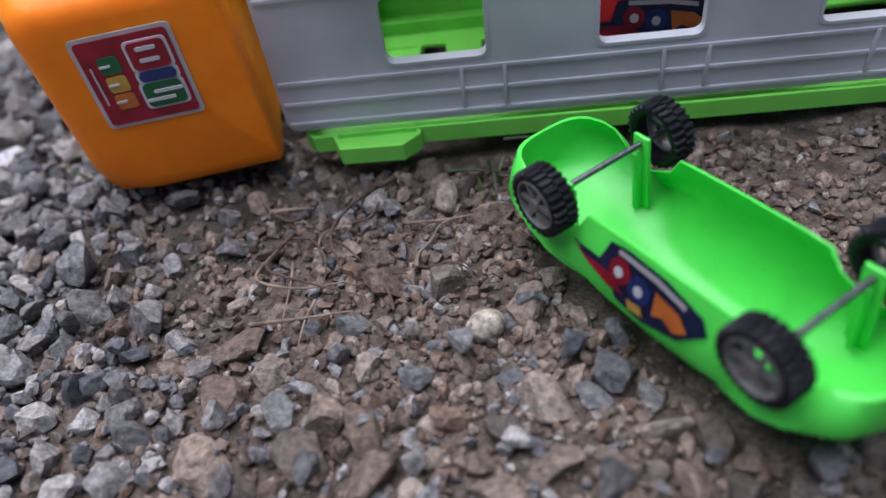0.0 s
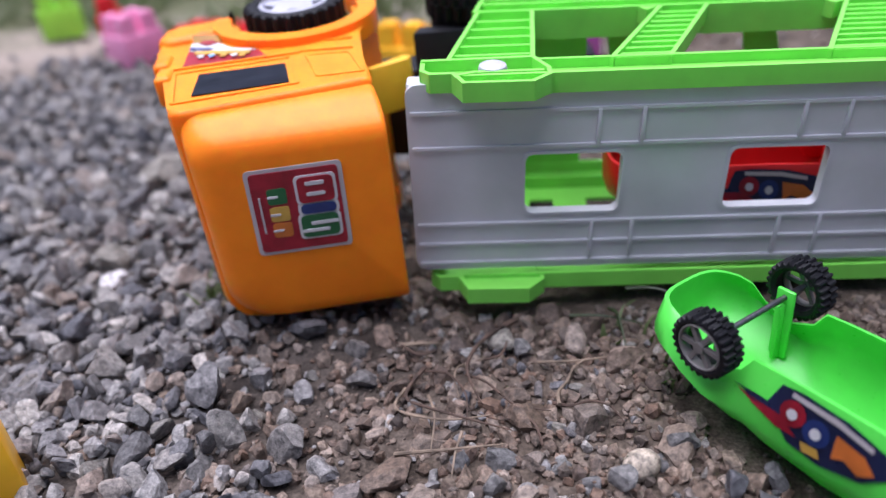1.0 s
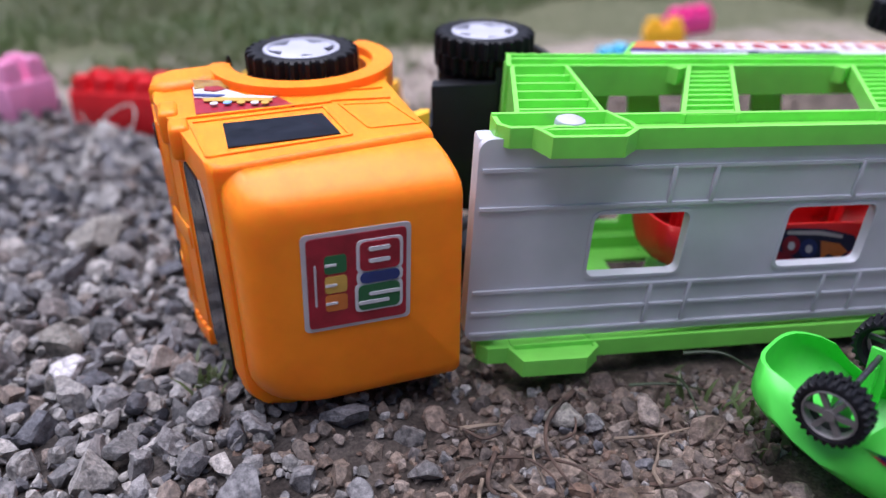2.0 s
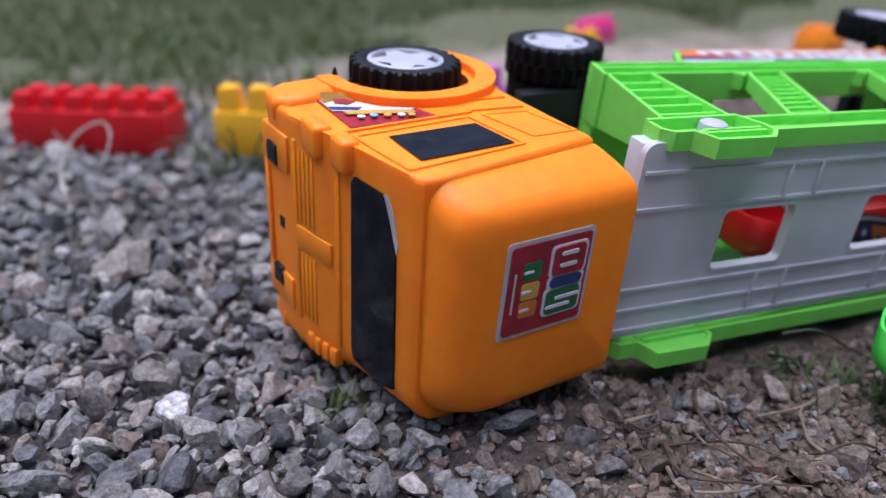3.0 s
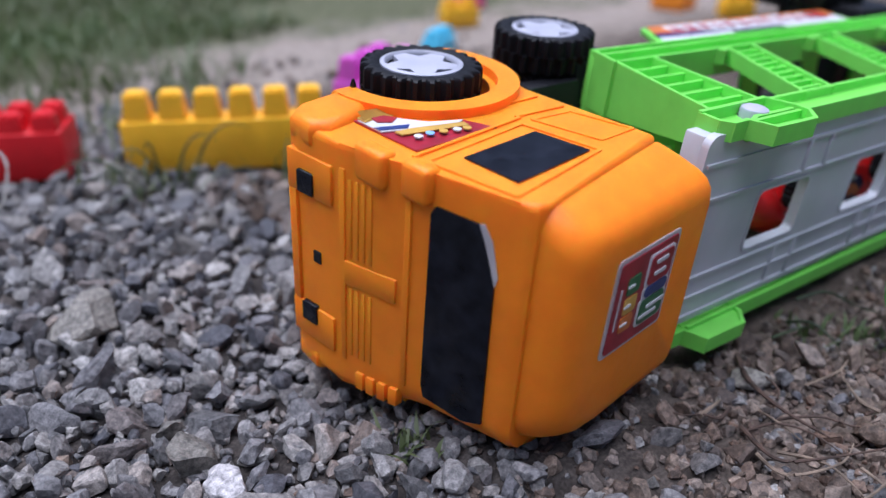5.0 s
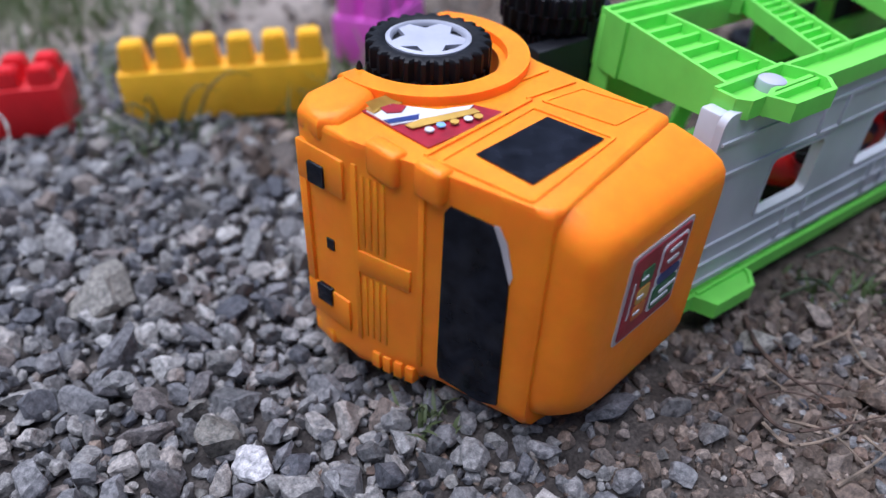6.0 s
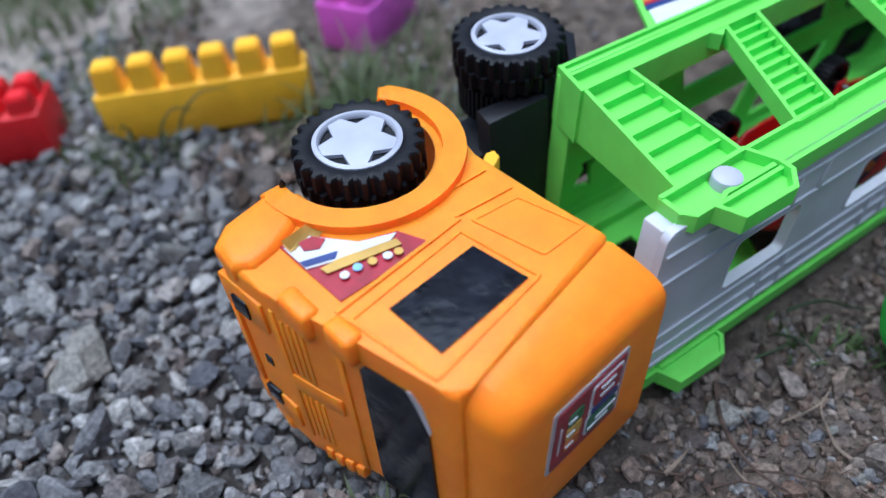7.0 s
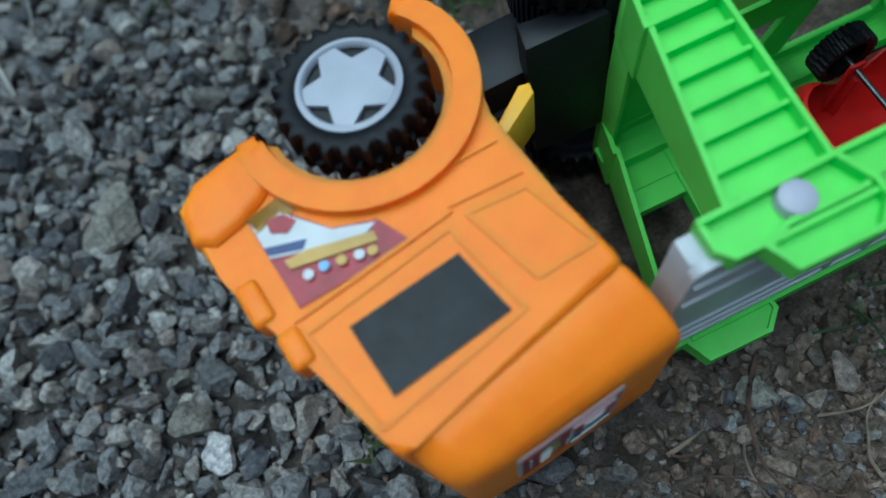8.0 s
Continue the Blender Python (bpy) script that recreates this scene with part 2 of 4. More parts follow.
def add_prism(bm, pts, z0, z1, bev=0.0, seg=2, axis="z"):
    """A polygon in the plane, given depth; edges rounded."""
    def put(p, z):
        return (p[0], p[1], z) if axis == "z" else (p[0], z, p[1])
    lo = [bm.verts.new(put(p, z0)) for p in pts]
    hi = [bm.verts.new(put(p, z1)) for p in pts]
    n = len(pts)
    fs = [bm.faces.new(lo[::-1]), bm.faces.new(hi)]
    for i in range(n):
        fs.append(bm.faces.new((lo[i], lo[(i + 1) % n], hi[(i + 1) % n], hi[i])))
    if bev:
        es = list({e for f in fs[:2] for e in f.edges})
        bmesh.ops.bevel(bm, geom=es, offset=bev, segments=seg, affect="EDGES", profile=0.5, clamp_overlap=True)


def add_bar(bm, p, q, w, z0, z1):
    """A straight rib from p to q in the plane, w wide."""
    p, q = Vector(p), Vector(q)
    n = (q - p).normalized()
    n = Vector((-n.y, n.x)) * (w / 2)
    add_prism(bm, [p + n, p - n, q - n, q + n], z0, z1)


def add_plate(bm, outer, holes, y0, y1):
    """A plate in the x-z plane with openings through it."""
    edges = []
    for loop in [outer] + holes:
        vs = [bm.verts.new((x, y0, z)) for x, z in loop]
        edges += [bm.edges.new((vs[i], vs[(i + 1) % len(vs)])) for i in range(len(vs))]
    r = bmesh.ops.triangle_fill(bm, use_beauty=True, use_dissolve=False, edges=edges)
    fs = [g for g in r["geom"] if isinstance(g, bmesh.types.BMFace)]
    e = bmesh.ops.extrude_face_region(bm, geom=fs)
    for g in e["geom"]:
        if isinstance(g, bmesh.types.BMVert):
            g.co.y = y1


def round_rect(x0, x1, z0, z1, r, n=5, lean=0.0):
    pts = []
    for cx, cz, a0 in ((x1 - r, z1 - r, 0), (x0 + r, z1 - r, 90), (x0 + r, z0 + r, 180), (x1 - r, z0 + r, 270)):
        for i in range(n + 1):
            a = radians(a0 + 90 * i / n)
            x, z = cx + r * math.cos(a), cz + r * math.sin(a)
            pts.append((x + lean * (z - z0) / (z1 - z0), z))
    return pts


def add_lathe(bm, profile, n=40, center=(0, 0, 0), closed=False):
    """profile: (radius, height) pairs round the z axis."""
    rings = []
    for r, z in profile:
        rings.append([bm.verts.new((center[0] + r * math.cos(2 * math.pi * i / n), center[1] + r * math.sin(2 * math.pi * i / n), center[2] + z)) for i in range(n)])
    pairs = list(zip(rings, rings[1:])) + ([(rings[-1], rings[0])] if closed else [])
    for a, b in pairs:
        for i in range(n):
            bm.faces.new((a[i], a[(i + 1) % n], b[(i + 1) % n], b[i]))
    if not closed:
        bm.faces.new(rings[0][::-1])
        bm.faces.new(rings[-1])


def add_tube(bm, pts, r, n=6, taper=0.3):
    """A thin stem along a line of points."""
    rings = []
    pts = [Vector(p) for p in pts]
    for i, p in enumerate(pts):
        d = (pts[min(i + 1, len(pts) - 1)] - pts[max(i - 1, 0)]).normalized()
        u = d.orthogonal().normalized()
        w = d.cross(u)
        rr = r * (1 - (1 - taper) * i / (len(pts) - 1))
        rings.append([bm.verts.new(p + (u * math.cos(2 * math.pi * k / n) + w * math.sin(2 * math.pi * k / n)) * rr) for k in range(n)])
    for a, b in zip(rings, rings[1:]):
        for k in range(n):
            bm.faces.new((a[k], a[(k + 1) % n], b[(k + 1) % n], b[k]))
    bm.faces.new(rings[0][::-1])
    bm.faces.new(rings[-1])


# ---- ground ----
def height(x, y):
    h = 0.007 * noise.noise((x * 5, y * 5, 0.3)) + 0.0035 * noise.noise((x * 22, y * 22, 4.0)) + 0.0015 * noise.noise((x * 90, y * 90, 9.0))
    far = max(0.0, y - 1.1)
    h += 0.008 * math.exp(-((x + 0.065) ** 2 + (y - 0.325) ** 2) / 0.0035)
    # a flat hollow where the green car lies
    u, v = 0.555 * (x - 0.172) - 0.832 * (y - 0.1945), 0.832 * (x - 0.172) + 0.555 * (y - 0.1945)
    w = math.exp(-((u / 0.078) ** 4 + (v / 0.030) ** 4)) if abs(u) < 0.2 and abs(v) < 0.1 else 0.0
    h = h * (1 - w) - 0.0015 * w
    return h - 0.001 + far * 0.02 * (1 + noise.noise((x * 1.3, y * 1.3, 2.0)))


def build_ground():
    def axis(lo, hi, step, far0, far1):
        mid = list(np.arange(lo, hi + step / 2, step))
        left, right, d = [], [], step
        p = lo
        while p > far0:
            d *= 1.25
            p -= d
            left.append(p)
        p, d = hi, step
        while p < far1:
            d *= 1.25
            p += d
            right.append(p)
        return left[::-1] + mid + right
    xs, ys = axis(-0.42, 0.45, 0.005, -60, 60), axis(0.08, 1.0, 0.005, -60, 90)
    verts = [(x, y, height(x, y) if abs(x) < 6 and abs(y) < 6 else 0.05) for y in ys for x in xs]
    w = len(xs)
    faces = [(j * w + i, j * w + i + 1, (j + 1) * w + i + 1, (j + 1) * w + i) for j in range(len(ys) - 1) for i in range(w - 1)]
    me = bpy.data.meshes.new("ground")
    me.from_pydata(verts, [], faces)
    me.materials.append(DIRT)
    me.polygons.foreach_set("use_smooth", [True] * len(faces))
    ob = new("ground", me)
    return tagged(ob, "brown dirt ground with grey gravel, sand and grass", "ground", kind="structure")


ground = build_ground()


# ---- toy wheels ----
def toy_wheel(name, parent, at, r, z0, z1, rim_r, up=1, lugs=24, rim_mat=RIM, spokes=5):
    """Tyre with tread lugs and a rim with star spokes; axis along z, the rim's face towards up."""
    bm = bmesh.new()
    c = (at[0], at[1], 0)
    h = z1 - z0
    n = lugs * 4
    rows = [(rim_r * 0.93, 0.12, 0), (r * 0.80, 0.0, 0), (r * 0.86, 0.02, 1), (r * 0.895, 0.06, 1), (r * 0.905, 0.12, 1), (r * 0.905, 0.50, 1), (r * 0.905, 0.50, 2), (r * 0.905, 0.88, 2), (r * 0.895, 0.94, 2), (r * 0.86, 0.98, 2), (r * 0.80, 1.0, 0), (rim_r * 1.03, 0.95, 0), (rim_r * 0.93, 0.88, 0)]
    rings = []
    for rr, u, row in rows:
        ring = []
        for i in range(n):
            a = 2 * math.pi * (i + (0.5 if row == 2 else 0)) / n
            lug = row and (i // 2) % 2 == row - 1
            q = rr * (1.105 if lug else 1.0)
            ring.append(bm.verts.new((at[0] + q * math.cos(a), at[1] + q * math.sin(a), z0 + h * u)))
        rings.append(ring)
    for k in range(len(rings)):
        p, q = rings[k], rings[(k + 1) % len(rings)]
        for i in range(n):
            bm.faces.new((p[i], p[(i + 1) % n], q[(i + 1) % n], q[i]))
    wheel = part(name, bm, RUBBER, parent, "black tyre with tread lugs")
    face, back = (z1, z0) if up > 0 else (z0, z1)
    k = -1 if up > 0 else 1
    bm = bmesh.new()
    lip = 0.84 if rim_mat is RIM else 0.88
    deep = 0.13 if rim_mat is RIM else 0.4
    add_lathe(bm, [(rim_r * lip, face + k * h * (deep - 0.01)), (rim_r * (lip + 0.02), face + k * h * 0.04), (rim_r * (lip + 0.06), face - k * h * 0.0), (rim_r, face + k * h * 0.03), (rim_r, face + k * h * deep), (rim_r * lip, face + k * h * deep)], 40, c, closed=True)
    star = []
    for i in range(spokes * 2):
        a = math.pi * i / spokes + 0.3
        rr = rim_r * (0.90 if i % 2 == 0 else (0.52 if spokes == 5 else 0.34))
        wob = (0.22 if spokes == 5 else 0.12) if i % 2 == 0 else 0
        if wob:
            star += [(at[0] + rr * math.cos(a - wob), at[1] + rr * math.sin(a - wob)), (at[0] + rr * math.cos(a + wob), at[1] + rr * math.sin(a + wob))]
        else:
            star.append((at[0] + rr * math.cos(a), at[1] + rr * math.sin(a)))
    zs = sorted((face + k * h * 0.05, face + k * h * 0.14)) if rim_mat is RIM else sorted((face + k * h * 0.08, face + k * h * 0.26))
    if spokes == 5:
        add_prism(bm, star, zs[0], zs[1], 0.0006, 2)
    for i in range(spokes if spokes != 5 else 0):
        a = 2 * math.pi * i / spokes
        d = Vector((math.cos(a), math.sin(a))) * rim_r
        add_bar(bm, Vector(at) + d * 0.15, Vector(at) + d * 0.92, rim_r * 0.20, zs[0], zs[1])
    part("rim", bm, rim_mat, wheel, "silver-white five-pointed star rim" if rim_mat is RIM else "dark grey spoked rim")
    # solid black core close behind the star, in place of shade in its gaps
    if rim_mat is RIM:
        bm = bmesh.new()
        zs = sorted((face + k * h * 0.15, back - k * h * 0.2))
        add_lathe(bm, [(rim_r * 0.94, zs[0]), (rim_r * 0.94, zs[1])], 32, c)
        part("rim_shade_core", bm, BLACK, wheel)
    if rim_mat is DARKRIM:
        bm = bmesh.new()
        zs = sorted((face - k * h * 0.02, face + k * h * 0.3))
        add_lathe(bm, [(rim_r * 0.24, zs[0]), (rim_r * 0.24, zs[1])], 16, c)
        part("hub", bm, rim_mat, wheel)
    return wheel


# ---- orange tractor, lying on its side ----
tractor = thing("toy_truck", pose(-0.08, 0.30, 0, 0, 0, 8) @ pose(0, 0.04, 0.137, 3.8) @ pose(0, -0.04, -0.137), "orange plastic toy truck cab tipped on its side on gravel", "toy truck")
ZC = 0.0767


def build_cab():
    arch = [(0.031 + 0.0370 * math.cos(radians(a)), 0.128 + 0.0370 * math.sin(radians(a))) for a in range(28, -200, -11)]
    outline = [(-0.0263, 0.0155), (-0.0258, 0.0115), (-0.0236, 0.0088), (-0.0190, 0.0086), (0.0660, 0.0186), (0.0696, 0.0205), (0.0702, 0.0240), (0.0672, 0.050), (0.0638, 0.092), (0.0665, 0.101), (0.0775, 0.120), (0.0768, 0.150), (0.0705, 0.152)] + arch + [(-0.0080, 0.1375), (-0.034, 0.134), (-0.044, 0.129), (-0.0465, 0.120), (-0.0445, 0.095), (-0.041, 0.077), (-0.0365, 0.062), (-0.0345, 0.053)]
    bm = bmesh.new()
    add_prism(bm, outline, ZC - 0.0618, ZC + 0.0618, 0.0072, 6)
    # the front corner on the ground side is worn to a larger radius
    big_r, z_low = 0.019, ZC - 0.0618
    for k in range(1, 6):
        bmesh.ops.bisect_plane(bm, geom=bm.verts[:] + bm.edges[:] + bm.faces[:], plane_co=(0, 0, z_low + big_r * k / 5.5), plane_no=(0, 0, 1))
    for v in bm.verts:
        d = max(0.0, v.co.z - z_low)
        if d < big_r and v.co.x < 0.0 and v.co.y < 0.085:
            keep = min(1.0, (0.085 - v.co.y) / 0.03) * min(1.0, -v.co.x / 0.015)
            v.co.x += keep * (big_r - math.sqrt(big_r ** 2 - (big_r - d) ** 2)) * 0.8
    body = part("cab_body", bm, ORANGE, tractor, "orange moulded cab body")

    # roof cap, rounded to the sides and the front
    bm = bmesh.new()
    rings = []
    for a0, a1, hz, bf, br, r in ((-0.0215, 0.0690, 0.0583, 0.0125, 0.0225, 0.011), (-0.0220, 0.0705, 0.0593, 0.0085, 0.0180, 0.011), (-0.0207, 0.0722, 0.0563, 0.0022, 0.0080, 0.011), (-0.0185, 0.0730, 0.0533, -0.0034, -0.0010, 0.012), (-0.0155, 0.0732, 0.0507, -0.0068, -0.0058, 0.012), (-0.0105, 0.0730, 0.0473, -0.0089, -0.0085, 0.012), (-0.0040, 0.0722, 0.0423, -0.0098, -0.0096, 0.012)):
        ring = []
        for cx, cz, s, rr in ((a1 - 0.003, hz - 0.003, 0, 0.003), (a0 + r, hz - r, 90, r), (a0 + 2.1 * r, -hz + 2.1 * r, 180, 2.1 * r), (a1 - 0.003, -hz + 0.003, 270, 0.003)):
            for i in range(7):
                g = radians(s + 15 * i)
                x = cx + rr * math.cos(g)
                ring.append(bm.verts.new((x, bf + (br - bf) * (x - a0) / (a1 - a0), ZC + cz + rr * math.sin(g))))
        rings.append(ring)
    n = len(rings[0])
    for p, q in zip(rings, rings[1:]):
        for i in range(n):
            bm.faces.new((p[i], p[(i + 1) % n], q[(i + 1) % n], q[i]))
    bm.faces.new(rings[0][::-1])
    bm.faces.new(rings[-1])
    part("roof_cap", bm, ORANGE, tractor, "rounded orange roof cap")

    for s in (1, -1):
        # wheel arch lip
        bm = bmesh.new()
        inner = [(0.031 + 0.0372 * math.cos(radians(a)), 0.128 + 0.0372 * math.sin(radians(a))) for a in range(-193, 45, 7)]
        outer = [(0.031 + 0.0478 * math.cos(radians(a)), 0.128 + 0.0478 * math.sin(radians(a))) for a in range(40, -192, -7)]
        z = sorted((ZC + s * 0.054, ZC + s * 0.0662))
        add_prism(bm, inner + outer, z[0], z[1], 0.0030, 4)
        part("wheel_arch", bm, ORANGE, tractor)
        # bumper cheek in front of the arch
        bm = bmesh.new()
        z = sorted((ZC + s * 0.052, ZC + s * 0.0656))
        add_prism(bm, [(-0.0085, 0.1375), (-0.036, 0.134), (-0.0455, 0.127), (-0.047, 0.112), (-0.040, 0.106), (-0.028, 0.1075), (-0.0165, 0.112), (-0.0095, 0.118)], z[0], z[1], 0.0050, 5)
        part("bumper_cheek", bm, ORANGE, tractor)
        # raised ridges of the door
        z = sorted((ZC + s * 0.060, ZC + s * 0.06225))
        panel = [(0.0379, 0.0640), (0.0605, 0.0600), (0.0665, 0.0300), (0.0440, 0.0310)]
        window = [(-0.0295, 0.0600), (0.0300, 0.0630), (0.0345, 0.0250), (-0.0245, 0.0190)]
        lines = [(q[i], q[(i + 1) % 4], 0.0017) for q in ((panel, window) if s > 0 else (panel,)) for i in range(4)]
        lines += [((0.034 + 0.001 * k, 0.070 + 0.0045 * k), (0.0625, 0.0655 + 0.0052 * k), 0.0013) for k in (0, 3)]
        lines.append(((-0.031, 0.066), (0.0345, 0.068), 0.0017))
        for i, (p, q, w) in enumerate(lines):
            bm = bmesh.new()
            add_bar(bm, p, q, w, z[0] - 0.00006 * i, z[1] + 0.00006 * i)
            part("door_ridge", bm, ORANGE, tractor)
        # corner lumps at the door's front edge
        for at, size in () if s < 0 else (((-0.0345, 0.058), 0.0075), ((-0.0385, 0.080), 0.009)):
            bm = bmesh.new()
            z = sorted((ZC + s * 0.048, ZC + s * 0.0638))
            add_box(bm, (at[0] - 0.0045, at[1] - size, z[0]), (at[0] + 0.0045, at[1] + size, z[1]), 0.0026, 3)
            part("mirror_lump", bm, ORANGE, tractor)

    # relief of the front face: follows the slanted grille
    def front(b):
        for (a0, b0), (a1, b1) in zip(((-0.0248, 0.0085), (-0.0345, 0.053), (-0.0365, 0.062), (-0.041, 0.077), (-0.0445, 0.095), (-0.0465, 0.120)), ((-0.0345, 0.053), (-0.0365, 0.062), (-0.041, 0.077), (-0.0445, 0.095), (-0.0465, 0.120), (-0.046, 0.14))):
            if b <= b1:
                return a0 + (a1 - a0) * (b - b0) / (b1 - b0)
        return -0.046

    def front_slab(bm, b0, b1, z0, z1, lift):
        a, c = front(b0), front(b1)
        pts = [(a - lift, b0), (c - lift, b1), (c + 0.003, b1), (a + 0.003, b0)]
        add_prism(bm, pts, z0, z1, min(0.0008, lift * 0.4), 2)
    bm = bmesh.new()
    for b0, b1, z0, z1, lift in ((0.099, 0.127, 0.031, 0.050, 0.0014), (0.099, 0.127, 0.108, 0.127, 0.0014), (0.066, 0.092, 0.073, 0.085, 0.0012), (0.060, 0.0625, 0.030, 0.128, 0.0010), (0.092, 0.0945, 0.030, 0.128, 0.0007), (0.122, 0.127, 0.050, 0.108, 0.0012)):
        front_slab(bm, b0, b1, z0, z1, lift)
    for k in range(4):
        front_slab(bm, 0.078 + 0.0035 * k, 0.0795 + 0.0035 * k, 0.034, 0.071, 0.0005)
        front_slab(bm, 0.078 + 0.0035 * k, 0.0795 + 0.0035 * k, 0.087, 0.124, 0.0005)
    part("grille", bm, ORANGE, tractor, "orange moulded grille with ribs")
    bm = bmesh.new()
    for k in range(4):
        front_slab(bm, 0.064 + 0.006 * k, 0.068 + 0.006 * k, 0.016, 0.026, 0.0011)
    part("lower_teeth", bm, ORANGE, tractor)
    for z0 in (0.0405, 0.1085):
        bm = bmesh.new()
        front_slab(bm, 0.110, 0.1195, z0, z0 + 0.011, 0.0021)
        part("headlight_sticker", bm, FILM, tractor, "black square headlight sticker")
    # no opening: a thin black slab stands for the shade inside a hole
    bm = bmesh.new()
    front_slab(bm, 0.1075, 0.1120, 0.0755, 0.0815, 0.0006)
    part("bumper_hole_shade", bm, BLACK, tractor, "small black patch for the shade in a bumper hole")
    # windscreen sticker, its corners cut
    bm = bmesh.new()
    ws = [(0.0212, 0.0300), (0.0300, 0.0270), (0.0500, 0.0300), (0.0515, 0.036), (0.0510, 0.122), (0.0490, 0.1255), (0.0305, 0.1245), (0.0270, 0.116), (0.0220, 0.100)]
    lo = [bm.verts.new((front(b) - 0.0010, b, z)) for b, z in ws]
    hi = [bm.verts.new((front(b) + 0.002, b, z)) for b, z in ws]
    bm.faces.new(lo)
    bm.faces.new(hi[::-1])
    for i in range(len(ws)):
        bm.faces.new((lo[i], lo[(i + 1) % len(ws)], hi[(i + 1) % len(ws)], hi[i]))
    part("windscreen", bm, FILM, tractor, "glossy black windscreen sticker", smooth=False)
    # glue left where the corner of the sticker has torn off
    bm = bmesh.new()
    scuff = [(0.0305, 0.1245), (0.0270, 0.1160), (0.0220, 0.1000), (0.0210, 0.1040), (0.0245, 0.1185), (0.0285, 0.1250)]
    lo = [bm.verts.new((front(p) - 0.0004, p, z)) for p, z in scuff]
    hi = [bm.verts.new((front(p) + 0.002, p, z)) for p, z in scuff]
    bm.faces.new(lo)
    bm.faces.new(hi[::-1])
    for i in range(len(scuff)):
        bm.faces.new((lo[i], lo[(i + 1) % len(scuff)], hi[(i + 1) % len(scuff)], hi[i]))
    part("torn_corner", bm, PRINT_PINKISH, tractor, "pale glue where the sticker tore", smooth=False)

    def patch(name, pts, mat, parent, z, label=""):
        bm = bmesh.new()
        add_prism(bm, pts, z, z + 0.0005)
        return part(name, bm, mat, parent, label, smooth=False)
    top = ZC + 0.0618
    patch("side_window", [(-0.0160, 0.0535), (0.0275, 0.0535), (0.0305, 0.0270), (-0.0160, 0.0255)], FILM, tractor, top + 0.0003, "glossy black side window sticker")
    patch("side_window", [(-0.0160, 0.0535), (0.0275, 0.0535), (0.0305, 0.0270), (-0.0160, 0.0255)], FILM, tractor, 2 * ZC - top - 0.0008, "glossy black side window sticker")
    st = patch("door_sticker", [(-0.0265, 0.1080), (-0.0265, 0.0690), (0.0175, 0.0665), (0.0120, 0.0810), (-0.0030, 0.0880), (-0.0110, 0.1000), (-0.0160, 0.1080)], PRINT_RED, tractor, top + 0.0003, "torn red, white and yellow door sticker")
    z = top + 0.0010
    patch("white_field", [(-0.0260, 0.1060), (-0.0263, 0.0905), (0.0030, 0.0775), (0.0110, 0.0800), (-0.0030, 0.0870), (-0.0112, 0.0985), (-0.0165, 0.1060)], PRINT_WHITE, st, z)
    patch("yellow_lettering_bar", [(-0.0225, 0.0865), (-0.0220, 0.0825), (0.0080, 0.0735), (0.0085, 0.0775), (-0.006, 0.0825), (-0.014, 0.0855)], PRINT_YELLOW, st, z + 0.0004)
    patch("blue_stripe", [(-0.0262, 0.0950), (-0.0262, 0.0915), (-0.015, 0.0865), (-0.012, 0.0890)], PRINT_BLUE, st, z + 0.0004)
    patch("red_emblem", [(-0.0205, 0.1035), (-0.0215, 0.0985), (-0.0165, 0.0950), (-0.0115, 0.0975), (-0.0145, 0.1025)], PRINT_RED, st, z + 0.0006)
    patch("yellow_corner", [(-0.0255, 0.1070), (-0.0255, 0.1015), (-0.0205, 0.1035), (-0.0180, 0.1070)], PRINT_YELLOW, st, z + 0.0006)
    for a, b, m in ((-0.0180, 0.0770, PRINT_WHITE), (-0.0120, 0.0765, PRINT_SKY), (-0.0060, 0.0748, PRINT_YELLOW), (0.0000, 0.0728, PRINT_WHITE), (0.0045, 0.0714, PRINT_YELLOW)):
        patch("dot", [(a + 0.0020 * math.cos(k * 0.785), b + 0.0020 * math.sin(k * 0.785)) for k in range(8)], m, st, z + 0.0008)
    # loose upper corner of the sticker
    bm = bmesh.new()
    rows = []
    for i in range(7):
        u = i / 6
        rows.append([bm.verts.new((-0.0262 + 0.014 * v + 0.003 * u, 0.1060 - 0.007 * u + 0.003 * v, top + 0.001 + 0.0045 * (1 - u) ** 2 * (1 - 0.6 * v))) for v in (0, 0.25, 0.5, 0.75, 1)])
    for p, q in zip(rows, rows[1:]):
        for i in range(4):
            bm.faces.new((p[i], p[i + 1], q[i + 1], q[i]))
    bmesh.ops.solidify(bm, geom=list(bm.faces), thickness=0.0003)
    part("curled_corner", bm, PRINT_YELLOW, st, "peeling sticker corner")

    # roof sticker: a red field with pale border; the emblem as plain coloured shapes
    roof_b = -0.0103

    def roof_patch(name, pts, mat, parent, lift, label=""):
        bm = bmesh.new()
        add_prism(bm, pts, roof_b - lift, roof_b + 0.0006 if lift == 0 else roof_b - lift + 0.0004, axis="y")
        return part(name, bm, mat, parent, label, smooth=False)
    q = [(0.0047, 0.1132), (0.0502, 0.1130), (0.0488, 0.0662), (0.0030, 0.0667)]

    def on(u, v):
        a = Vector(q[0]).lerp(Vector(q[1]), u)
        b = Vector(q[3]).lerp(Vector(q[2]), u)
        return tuple(a.lerp(b, v))

    def quad(u0, v0, u1, v1, r=0.02):
        return [on(u, v) for u, v in round_rect(u0, u1, v0, v1, r, 3)]
    rs = roof_patch("roof_sticker", quad(0, 0, 1, 1, 0.05), PRINT_PINKISH, tractor, 0.0, "square red roof sticker with a pale border and colourful emblem")
